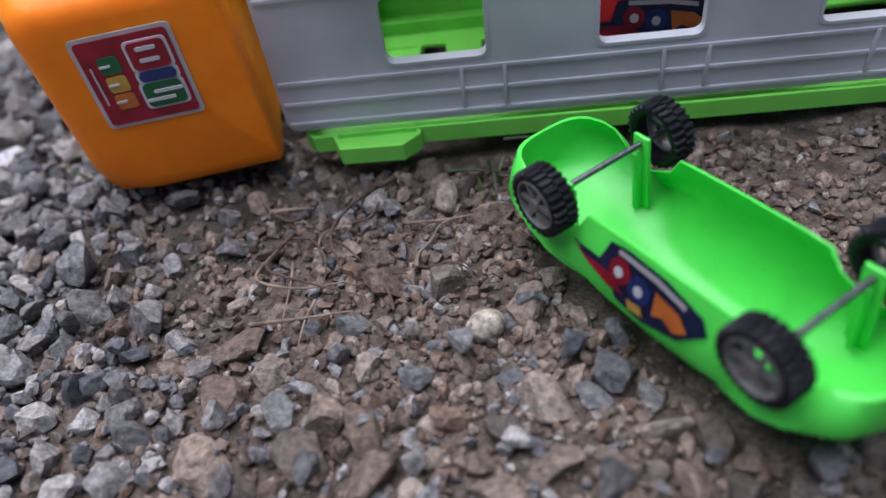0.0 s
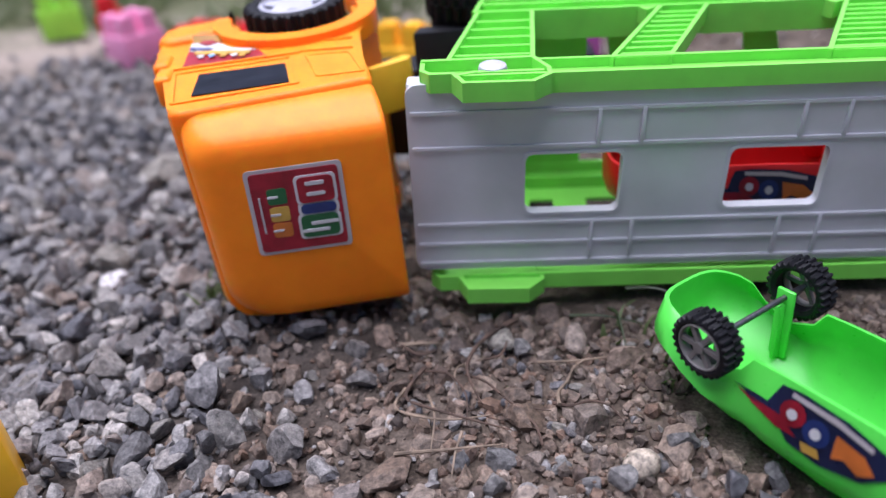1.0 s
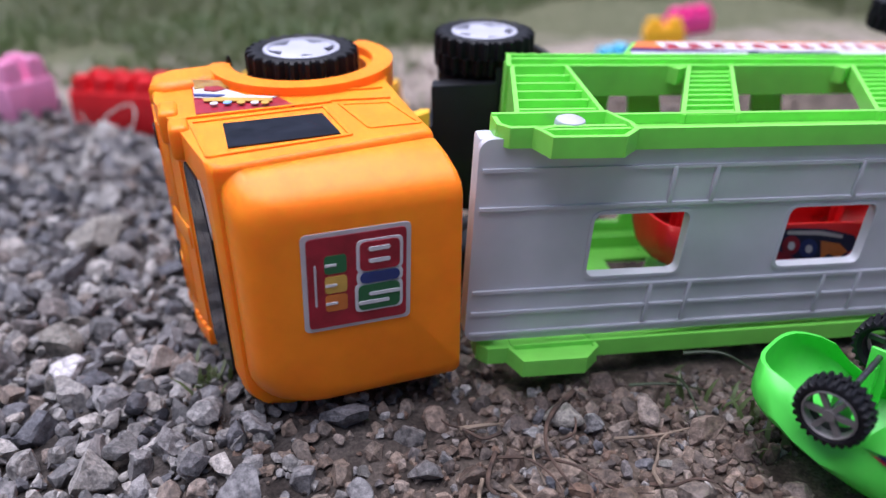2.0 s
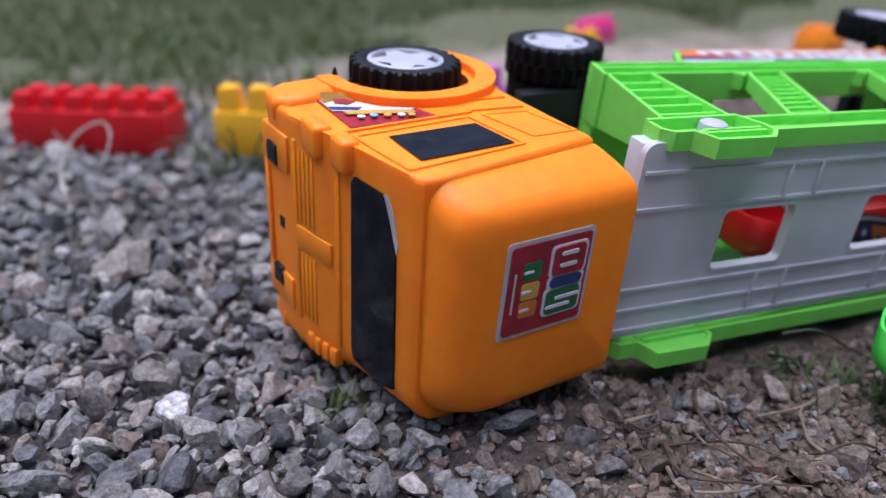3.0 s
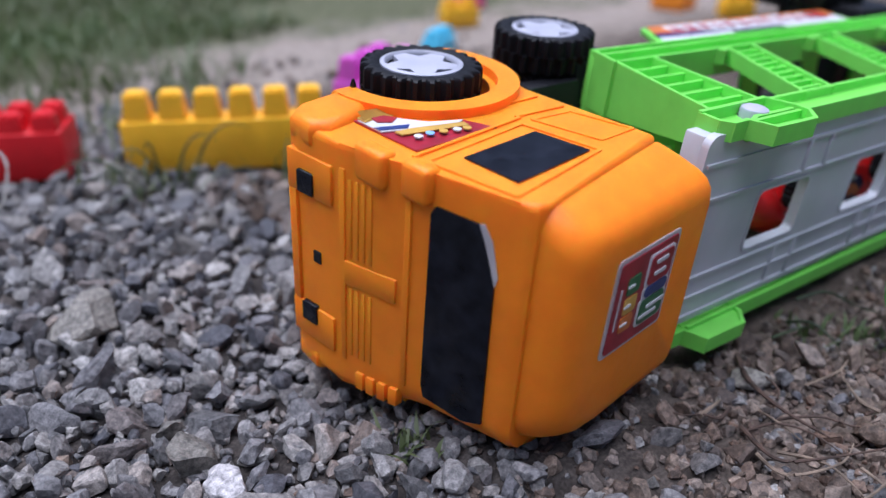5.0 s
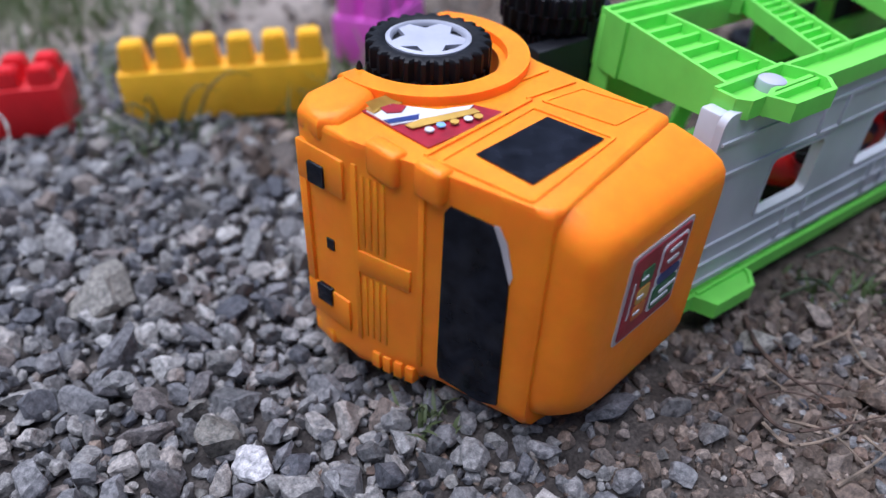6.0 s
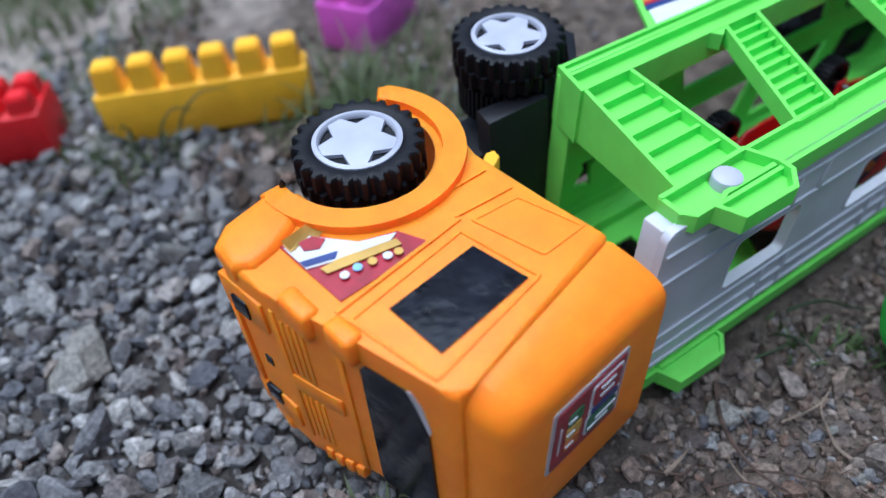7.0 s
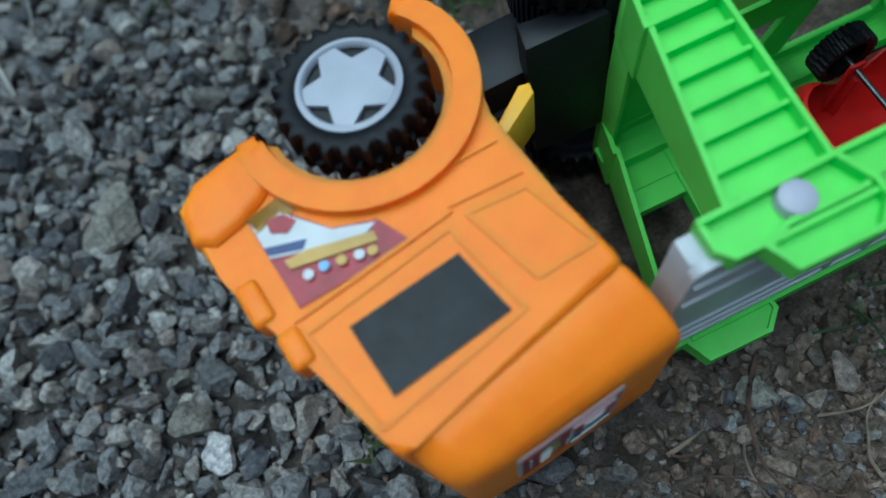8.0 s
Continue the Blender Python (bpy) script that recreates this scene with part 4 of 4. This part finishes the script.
        for cx, cu, m in ((-0.013, 0.66, PRINT_RED), (-0.001, 0.60, PRINT_BLUE)):
            badge("emblem_ring", [(cx + 0.0062 * math.cos(k * 0.524), cu + 0.16 * math.sin(k * 0.524)) for k in range(12)], m, 0.0016, navy)
            badge("emblem_dot", [(cx + 0.0026 * math.cos(k * 0.785), cu + 0.07 * math.sin(k * 0.785)) for k in range(8)], PRINT_WHITE, 0.0021, navy)
        badge("emblem_block", [(0.007, 0.72), (0.020, 0.66), (0.026, 0.52), (0.020, 0.42), (0.013, 0.50), (0.008, 0.44)], PRINT_ORANGE, 0.0016, navy)
        badge("emblem_block", [(-0.006, 0.42), (0.002, 0.44), (0.004, 0.34), (-0.004, 0.32)], PRINT_YELLOW, 0.0016, navy)
        badge("lettering_bar", [(-0.016, 0.90), (0.006, 0.88), (0.022, 0.80), (0.022, 0.74), (0.006, 0.81), (-0.016, 0.84)], PRINT_PINKISH, 0.0016, navy)
    return car


toy_car("toy_car", pose(0.1720, 0.1945, -0.0020, 0, 0, -56.3), CAR_GREEN, "bright green plastic toy car lying upside down on the dirt")
toy_car("toy_car", pose(0.181, 0.3635, 0.0190, 0, 3.2, -1) @ pose(0, 0, 0, 4), RED, "red plastic toy car upside down inside the trailer", 0.8)
toy_car("toy_car", pose(0.384, 0.3670, 0.0080, 0, 3.2, 1) @ pose(0, 0, 0, 4), RED, "red plastic toy car upside down at the trailer's rear")


# ---- building blocks in the background ----
def building_block(m, nx, ny, mat, label, pitch=0.0275, tall=0.043, stud=0.022):
    ob = thing("building_block", m, label, "toy block", "scattered toy blocks")
    bm = bmesh.new()
    L, W = nx * pitch, ny * pitch
    add_box(bm, (-L / 2, -W / 2, 0), (L / 2, W / 2, tall), 0.0015, 2)
    part("block_body", bm, mat, ob)
    for i in range(nx):
        for j in range(ny):
            bm = bmesh.new()
            x, y = (i - (nx - 1) / 2) * pitch, (j - (ny - 1) / 2) * pitch
            b, t = pitch * 0.40, pitch * 0.32
            lo = [bm.verts.new((x + sx * b, y + sy * b, tall - 0.001)) for sx, sy in ((-1, -1), (1, -1), (1, 1), (-1, 1))]
            hi = [bm.verts.new((x + sx * t, y + sy * t, tall + stud)) for sx, sy in ((-1, -1), (1, -1), (1, 1), (-1, 1))]
            bm.faces.new(hi)
            bm.faces.new(lo[::-1])
            for k in range(4):
                bm.faces.new((lo[k], lo[(k + 1) % 4], hi[(k + 1) % 4], hi[k]))
            bmesh.ops.bevel(bm, geom=list(bm.edges), offset=0.0018, segments=2, affect="EDGES")
            part("stud", bm, mat, ob)
    return ob


building_block(pose(-0.056, 0.726, 0.003, 0, 0, -28), 6, 1, BLOCK_YELLOW, "yellow plastic building block with six square studs")
building_block(pose(-0.231, 0.828, 0.001, 0, 0, -26), 6, 2, BLOCK_RED, "red plastic building block with two rows of studs", pitch=0.0248, tall=0.040, stud=0.014)
building_block(pose(0.118, 0.765, 0.001, 0, 0, 28), 3, 2, BLOCK_MAGENTA, "magenta plastic building block on the gravel")
building_block(pose(-0.375, 0.895, 0.001, 0, 0, -40), 2, 2, BLOCK_PINK, "light pink plastic building block on the gravel")
building_block(pose(-0.455, 1.02, 0.001, 0, 0, 15), 1, 2, BLOCK_RED, "small red plastic building block")
building_block(pose(-0.560, 1.09, 0.001, 0, 0, 10), 2, 1, BLOCK_LIME, "lime green plastic building block")
building_block(pose(0.520, 1.135, 0.003, 0, 0, 20), 3, 1, BLOCK_HOT, "hot pink plastic building block", tall=0.028, stud=0.012)
building_block(pose(0.440, 1.05, 0.003, 0, 0, -15), 2, 1, BLOCK_YELLOW, "yellow plastic building block lying far back", tall=0.028, stud=0.012)
building_block(pose(0.318, 0.935, 0.001, 0, 0, 30), 2, 1, BLOCK_CYAN, "cyan plastic building block on sand", tall=0.022, stud=0.011)
building_block(pose(0.830, 0.96, 0.001, 0, 0, 10), 2, 2, BLOCK_ORANGE, "orange plastic building block on sand", tall=0.030, stud=0.012)
building_block(pose(0.860, 0.86, 0.001, 0, 0, -20), 2, 1, BLOCK_YELLOW, "pale yellow plastic building block on sand", tall=0.026, stud=0.012)
building_block(pose(-0.198, 0.196, 0.001, 0, 0, 35), 2, 1, BLOCK_YELLOW, "yellow plastic building block on gravel")


# ---- stones ----
def stone_mesh(seed, level, flat=0.0):
    """A broken stone: a ball cut flat by random planes and roughened."""
    rnd = random.Random(seed)
    bm = bmesh.new()
    bmesh.ops.create_icosphere(bm, subdivisions=level, radius=1)
    cuts = []
    for _ in range(12):
        d = Vector((rnd.gauss(0, 1), rnd.gauss(0, 1), rnd.gauss(0, 1))).normalized()
        cuts.append((d, rnd.uniform(0.40, 0.74)))
    off = rnd.uniform(0, 50)
    for v in bm.verts:
        p = v.co.copy()
        for d, k in cuts:
            over = p.dot(d) - k
            if over > 0:
                p -= d * over
        p += v.co.normalized() * 0.06 * noise.noise(v.co * 2.6 + Vector((off, 0, 0)))
        v.co = Vector((p.x * 1.25, p.y * 1.0, p.z * 0.92))
    vs = np.array([v.co[:] for v in bm.verts])
    bm.verts.index_update()
    fs = np.array([[v.index for v in f.verts] for f in bm.faces])
    bm.free()
    return vs, fs


PROTOS = [stone_mesh(100 + i, 3) for i in range(10)]
MIDS = [stone_mesh(200 + i, 3) for i in range(20)]
SMALLS = [stone_mesh(300 + i, 2) for i in range(14)]
GRITS = [stone_mesh(400 + i, 1) for i in range(10)]


def mesh_from(name, vs, fs, mat, smooth=False):
    me = bpy.data.meshes.new(name)
    me.vertices.add(len(vs))
    me.vertices.foreach_set("co", np.asarray(vs, dtype=np.float32).ravel())
    me.loops.add(fs.size)
    me.loops.foreach_set("vertex_index", fs.ravel().astype(np.int32))
    me.polygons.add(len(fs))
    me.polygons.foreach_set("loop_start", np.arange(0, fs.size, 3, dtype=np.int32))
    me.polygons.foreach_set("loop_total", np.full(len(fs), 3, dtype=np.int32))
    me.polygons.foreach_set("use_smooth", [smooth] * len(fs))
    me.update(calc_edges=True)
    me.materials.append(mat)
    return me


def scatter(name, protos, spots, mat, label):
    V, F, n = [], [], 0
    rnd = random.Random(len(spots))
    for x, y, r, sink in spots:
        vs, fs = protos[rnd.randrange(len(protos))]
        R = np.array(Euler((rnd.gauss(0, 0.8), rnd.gauss(0, 0.8), rnd.uniform(0, 6.28))).to_matrix())
        sc = np.array([rnd.uniform(0.8, 1.2), rnd.uniform(0.8, 1.15), rnd.uniform(0.75, 1.1)]) * r
        V.append((vs * sc) @ R.T + np.array([x, y, height(x, y) + r * sink]))
        F.append(fs + n)
        n += len(vs)
    ob = new(name, mesh_from(name, np.concatenate(V), np.concatenate(F), mat))
    return tagged(ob, label, "gravel", kind="stuff")


def coarse(x, y):
    """How much coarse grey gravel lies at a place, 0 to 1."""
    n = 0.12 * noise.noise((x * 7, y * 7, 1.0))
    left = max(0.0, min(1.0, (-0.015 - x + n) / 0.14))
    front = max(0.0, min(1.0, (0.245 - y + n * 0.6 - max(0, x) * 0.25) / 0.07)) * 0.60
    fade = max(0.0, min(1.0, (0.95 - y + n) / 0.16))
    edge = max(0.0, min(1.0, (x + 0.60 + n) / 0.16)) * max(0.0, min(1.0, (y - 0.03 + n * 0.4) / 0.09))
    brown = 0.36 * max(0.0, 1 - abs(x - 0.035) / 0.11) * max(0.0, min(1.0, (0.33 - y) / 0.05)) * max(0.0, min(1.0, (n + 0.10) / 0.10))
    return max(left, front, brown) * fade * edge


def taken(x, y, r):
    """Where a toy lies on the ground."""
    d = Matrix.Rotation(radians(-8), 2) @ Vector((x + 0.08, y - 0.30))
    if -0.034 - 0.5 * r < d.x < 0.064 + 0.5 * r and 0.008 - 0.5 * r < d.y < 0.16:
        return r > 0.0046 or d.y > 0.11
    d = Matrix.Rotation(radians(56.3), 2) @ Vector((x - 0.1715, y - 0.195))
    if r > 0.0022 and -0.07 < d.x < 0.065 and abs(d.y) < 0.026:
        return True
    return 0.02 < x < 0.47 and 0.318 - r < y < 0.50


rnd = random.Random(11)
brown_spots = []
big, mid_spots, low_spots, small_spots, grit_spots = [], [], [], [], []
placed = {}


def free(x, y, r):
    i, j = int(x // 0.03), int(y // 0.03)
    for di in (-1, 0, 1):
        for dj in (-1, 0, 1):
            for px, py, pr in placed.get((i + di, j + dj), ()):
                if (px - x) ** 2 + (py - y) ** 2 < (0.74 * (pr + r)) ** 2:
                    return False
    placed.setdefault((i, j), []).append((x, y, r))
    return True


DARK_SPOTS = ((0.033, 0.21, 0.0081), (0.058, 0.205, 0.0062), (0.137, 0.174, 0.0112), (0.1, 0.175, 0.0079), (0.062, 0.179, 0.009), (0.149, 0.164, 0.0063), (0.128, 0.165, 0.0073), (0.098, 0.203, 0.0062), (0.016, 0.211, 0.0058), (0.01, 0.168, 0.0096), (0.071, 0.194, 0.0049))
RESERVED = ((-0.205, 0.385, 0.013), (0.091, 0.199, 0.011), (-0.220, 0.539, 0.021), (0.039, 0.290, 0.011)) + DARK_SPOTS
for x, y, r in RESERVED:
    free(x, y, r)
for top, tries, low in ((0.0135, 500, 0.0112), (0.0112, 2500, 0.0090), (0.0090, 9000, 0.0068), (0.0068, 18000, 0.0052), (0.0052, 26000, 0.0040)):
    for k in range(tries):
        x, y = rnd.uniform(-0.64, 0.46), rnd.uniform(0.03, 1.04)
        r = rnd.uniform(low, top)
        if rnd.random() < coarse(x, y) * 0.95 + 0.012 and not taken(x, y, r * 0.6) and free(x, y, r):
            (big if r > 0.0066 and len(big) < 300 and -0.34 < x < -0.03 and y < 0.55 else brown_spots if x > -0.06 + 0.08 * noise.noise((x * 9, y * 9, 2.0)) else mid_spots if r > 0.0058 else low_spots).append((x, y, r, 0.45 if x < -0.05 else 0.2))
# a second, looser layer on top
placed = {}
for x, y, r in RESERVED:
    free(x, y, r)
for k in range(3600):
    x, y = rnd.uniform(-0.60, 0.20), rnd.uniform(0.06, 0.98)
    r = rnd.uniform(0.0045, 0.0082)
    if rnd.random() < coarse(x, y) ** 2 * 0.75 and not taken(x, y, r * 0.8) and free(x, y, r):
        (mid_spots if r > 0.0058 else low_spots).append((x, y, r, 1.15))
for k in range(11000):
    x, y = rnd.gauss(-0.10, 0.24), rnd.gauss(0.45, 0.27)
    r = rnd.uniform(0.0016, 0.0046)
    if not taken(x, y, r) and rnd.random() < coarse(x, y) + 0.25:
        small_spots.append((x, y, r, 0.30 + 0.9 * rnd.random() * coarse(x, y)))
for k in range(6500):
    x, y = rnd.gauss(0.12, 0.15), rnd.gauss(0.24, 0.095)
    r = rnd.uniform(0.0010, 0.0036) * rnd.choice((1, 1, 1.5))
    if not taken(x, y, r):
        grit_spots.append((x, y, r, 0.3))

scatter("gravel", MIDS, mid_spots, GRAVEL, "loose angular grey crushed-stone gravel")
scatter("brown_gravel", MIDS, brown_spots, GRIT, "half-buried brown and grey stones in the dirt")
scatter("chip_gravel", SMALLS, low_spots, GRAVEL, "small broken grey stones between larger ones")
scatter("fine_gravel", SMALLS, small_spots, GRAVEL, "small grey stone chips among the gravel")
scatter("grit", GRITS, grit_spots, GRIT, "brown grit and small stones on dirt")

# stones that stand out
for at, r, mat, seed, label, sc in (((-0.205, 0.385), 0.0125, WHITESTONE, 7, "flat white quartz stone among grey gravel", (1, 0.8, 0.55)), ((0.091, 0.199), 0.0095, PALESTONE, 3, "smooth pale oval pebble on dirt", (0.8, 1.1, 0.8)), ((-0.220, 0.539), 0.0210, TANSTONE, 5, "large rough tan stone in the gravel", (1, 1, 0.85)), ((0.039, 0.290), 0.0100, TANSTONE, 8, "pale flat stone beside the trailer", (1, 0.9, 0.5))):
    vs, fs = PROTOS[seed] if seed != 3 else stone_mesh(999, 3)
    if seed == 3:
        vs = vs / np.linalg.norm(vs, axis=1)[:, None] * (0.78 + 0.12 * np.linalg.norm(vs, axis=1)[:, None])
    ob = new("stone", mesh_from("stone", vs * r * np.array(sc), fs, mat, seed == 3))
    ob.matrix_world = pose(*at, height(*at) + r * 0.55, 8, -6, 40 * seed)
    tagged(ob, label, "stone")

# dark stones half sunk in the dirt
DARKSTONE = stone_material("dark_stone", False, [(0.075, 0.076, 0.082), (0.115, 0.112, 0.112), (0.155, 0.15, 0.145)])
for k, (x, y, r) in enumerate(DARK_SPOTS):
    vs, fs = PROTOS[k % len(PROTOS)]
    ob = new("stone", mesh_from("stone", vs * r * np.array((1, 0.85, 0.75)), fs, DARKSTONE))
    ob.matrix_world = pose(x, y, height(x, y) + r * 0.3, 7 * (k % 3), -5, 53 * k)
    tagged(ob, "dark grey angular stone half sunk in the dirt", "stone", "dark stones in the dirt")

# dry stems and rootlets
def stem(name, pts, r, mat, label):
    pts = [Vector((x, y, height(x, y) + z)) for x, y, z in pts]
    fine = []
    for i in range(len(pts) - 1):
        p0, p1, p2, p3 = pts[max(i - 1, 0)], pts[i], pts[i + 1], pts[min(i + 2, len(pts) - 1)]
        for k in range(6):
            u = k / 6
            fine.append(0.5 * ((2 * p1) + (p2 - p0) * u + (2 * p0 - 5 * p1 + 4 * p2 - p3) * u * u + (3 * p1 - p0 - 3 * p2 + p3) * u ** 3))
    fine.append(pts[-1])
    bm = bmesh.new()
    add_tube(bm, fine, r)
    return tagged(part(name, bm, mat), label, "dry stem")


stem("rootlet", [(-0.255, 0.640, 0.004), (-0.262, 0.700, 0.020), (-0.250, 0.730, 0.040), (-0.228, 0.735, 0.050), (-0.222, 0.720, 0.042), (-0.235, 0.700, 0.020), (-0.246, 0.690, 0.035), (-0.262, 0.700, 0.055)], 0.0016, PALE, "pale curled rootlet standing on gravel")
stem("rootlet", [(0.020, 0.262, 0.006), (0.030, 0.248, 0.012), (0.042, 0.236, 0.008), (0.058, 0.232, 0.007)], 0.0008, ROOT, "thin brown rootlet on dirt")
stem("rootlet", [(0.000, 0.266, 0.005), (0.012, 0.258, 0.010), (0.020, 0.244, 0.009), (0.020, 0.226, 0.006)], 0.0008, ROOT, "thin brown rootlet on dirt")
stem("dry_stem", [(-0.012, 0.215, 0.006), (0.010, 0.210, 0.010), (0.036, 0.212, 0.008)], 0.0010, STRAW, "straw-coloured dry stem on dirt")
stem("dry_stem", [(0.002, 0.250, 0.005), (0.006, 0.230, 0.010), (0.004, 0.210, 0.008)], 0.0009, STRAW, "straw-coloured dry stem on dirt")
stem("dry_stem", [(0.055, 0.268, 0.004), (0.075, 0.262, 0.008), (0.100, 0.268, 0.006)], 0.0008, STRAW, "straw-coloured dry stem on dirt")
stem("dry_stem", [(-0.060, 0.640, 0.006), (0.000, 0.660, 0.022), (0.060, 0.690, 0.045)], 0.0016, STRAW, "straw-coloured dry stem beside a block")

stem("rootlet", [(0.048, 0.303, 0.006), (0.030, 0.284, 0.010), (0.021, 0.260, 0.012), (0.027, 0.240, 0.006)], 0.0016, ROOT, "long brown rootlet curving over the dirt")
stem("rootlet", [(0.000, 0.268, 0.006), (-0.008, 0.246, 0.010), (0.004, 0.234, 0.012), (0.040, 0.220, 0.008)], 0.0012, ROOT, "pale dry rootlet curving over the dirt")
stem("dry_stem", [(-0.013, 0.282, 0.007), (-0.003, 0.283, 0.009), (0.008, 0.285, 0.007)], 0.0014, STRAW, "short straw-coloured stick on dirt")
stem("dry_stem", [(-0.009, 0.254, 0.007), (-0.012, 0.238, 0.010), (0.010, 0.227, 0.010), (0.031, 0.231, 0.007)], 0.0010, STRAW, "straw-coloured dry stem on dirt")
stem("dry_stem", [(0.018, 0.221, 0.007), (0.015, 0.208, 0.009), (0.013, 0.196, 0.006)], 0.0008, STRAW, "straw-coloured dry stem on dirt")

rnd = random.Random(77)
for k in range(6):
    x, y, a = rnd.uniform(-0.01, 0.080), rnd.uniform(0.205, 0.295), rnd.uniform(0, 6.28)
    pts = []
    for i in range(5):
        pts.append((x, y, rnd.uniform(0.004, 0.009)))
        x, y, a = x + 0.009 * math.cos(a), y + 0.009 * math.sin(a), a + rnd.uniform(-0.7, 0.7)
    if k % 3:
        stem("rootlet", pts, rnd.uniform(0.0007, 0.0012), ROOT, "thin brown rootlet on dirt")
    else:
        stem("dry_stem", pts, rnd.uniform(0.0006, 0.0010), STRAW, "straw-coloured dry stem on dirt")

# ---- grass ----
def blades(name, spots, label):
    V, F, n = [], [], 0
    rnd = random.Random(21)
    for x, y, h, w in spots:
        a, bend = rnd.uniform(0, 6.28), rnd.uniform(0.2, 0.9)
        d, s = np.array([math.cos(a), math.sin(a), 0]), np.array([-math.sin(a), math.cos(a), 0])
        base = np.array([x, y, height(x, y) - 0.001])
        pts = []
        for u, ww in ((0, 1), (0.4, 0.9), (0.75, 0.6), (1.0, 0.05)):
            c = base + d * h * bend * u * u + np.array([0, 0, h * (u - 0.35 * bend * u * u)])
            pts += [c - s * w * ww, c + s * w * ww]
        V.append(np.array(pts))
        for k in range(3):
            F.append([n + 2 * k, n + 2 * k + 1, n + 2 * k + 3])
            F.append([n + 2 * k, n + 2 * k + 3, n + 2 * k + 2])
        n += 8
    ob = new(name, mesh_from(name, np.concatenate(V), np.array(F), GRASS, True))
    return tagged(ob, label, "grass", kind="stuff")


rnd = random.Random(31)
spots = []
for k in range(52000):
    x, y = rnd.gauss(0.45, 1.0), 0.95 + abs(rnd.gauss(0, 1.15))
    if abs(x) < 5 and y < 5 and 0.6 * noise.noise((x * 4, y * 4, 6.0)) + 1.3 * (y - 1.22 - 0.22 * max(-0.6, min(1, x * 2))) > -0.05:
        spots.append((x, y, rnd.uniform(0.012, 0.045), rnd.uniform(0.0010, 0.0022)))
blades("lawn_grass", spots, "short green and dry lawn grass beyond the sand")


def tuft(x, y, n, h, label, spread=0.02):
    global_spots = [(x + rnd.gauss(0, spread), y + rnd.gauss(0, spread), h * rnd.uniform(0.5, 1.2), rnd.uniform(0.0009, 0.0018)) for _ in range(n)]
    ob = blades("grass_tuft", global_spots, label)
    ob["category"] = "grass tuft"


tuft(-0.112, 0.712, 34, 0.030, "small green grass tuft beside a yellow block", 0.020)
tuft(-0.150, 0.735, 26, 0.034, "small green grass tuft beside a yellow block", 0.016)
for x, y, dx, dy, h in ((-0.120, 0.700, -0.030, 0.010, 0.040), (-0.116, 0.698, 0.040, 0.002, 0.046), (-0.105, 0.695, 0.060, 0.010, 0.050), (-0.130, 0.705, -0.045, -0.004, 0.026), (-0.122, 0.703, -0.008, 0.006, 0.044), (-0.098, 0.690, 0.045, -0.016, 0.020), (-0.140, 0.712, -0.052, 0.012, 0.034), (-0.110, 0.692, -0.060, -0.018, 0.016)):
    stem("grass_blade", [(x, y, 0.0), (x + 0.3 * dx, y + 0.3 * dy, 0.75 * h), (x + 0.65 * dx, y + 0.65 * dy, h), (x + dx, y + dy, 0.85 * h)], 0.0013, GRASS_DARK, "dark green arching grass blade beside a yellow block")
tuft(0.022, 0.626, 150, 0.050, "green grass tuft behind the truck", 0.020)
tuft(0.052, 0.600, 110, 0.046, "green grass tuft behind the truck", 0.020)
tuft(0.040, 0.662, 120, 0.060, "tall green grass tuft behind the truck", 0.022)
tuft(0.105, 0.655, 60, 0.060, "green grass tuft behind the truck", 0.030)
tuft(-0.020, 0.672, 26, 0.040, "thin grass tuft beside the yellow block", 0.018)
tuft(-0.040, 0.930, 60, 0.050, "grass tuft on the sand", 0.035)
tuft(-0.128, 0.352, 26, 0.018, "little green grass tuft under the cab", 0.007)
tuft(0.126, 0.264, 26, 0.016, "low green grass tuft beside the green car", 0.008)
tuft(0.105, 0.296, 14, 0.014, "few grass blades beside the trailer", 0.014)
stem("grass_blade", [(0.105, 0.306, 0.020), (0.122, 0.298, 0.022), (0.142, 0.288, 0.012), (0.158, 0.280, 0.006)], 0.0011, GRASS_DARK, "long dark green grass blade lying beside the trailer")
stem("grass_blade", [(0.096, 0.304, 0.010), (0.098, 0.290, 0.014), (0.099, 0.274, 0.006)], 0.0011, GRASS_DARK, "long dark green grass blade lying beside the trailer")
stem("grass_blade", [(0.075, 0.300, 0.008), (0.092, 0.294, 0.012), (0.112, 0.292, 0.006)], 0.0009, GRASS_DARK, "long dark green grass blade lying beside the trailer")
tuft(-0.120, 0.860, 60, 0.045, "grass tuft on the sand", 0.04)
tuft(0.020, 1.00, 60, 0.060, "grass tuft on the sand", 0.03)

# ---- near stones, one by one ----
meshes = [mesh_from("stone_piece", vs, fs, STONE) for vs, fs in MIDS]
rnd = random.Random(41)
for x, y, r, sink in big:
    ob = new("stone_piece", meshes[rnd.randrange(len(meshes))])
    ob.matrix_world = pose(x, y, height(x, y) + r * sink, rnd.gauss(0, 40), rnd.gauss(0, 40), rnd.uniform(0, 360)) @ Matrix.Diagonal((r * rnd.uniform(0.85, 1.2), r * rnd.uniform(0.85, 1.1), r * rnd.uniform(0.75, 1.05), 1))
    ob.parent = ground
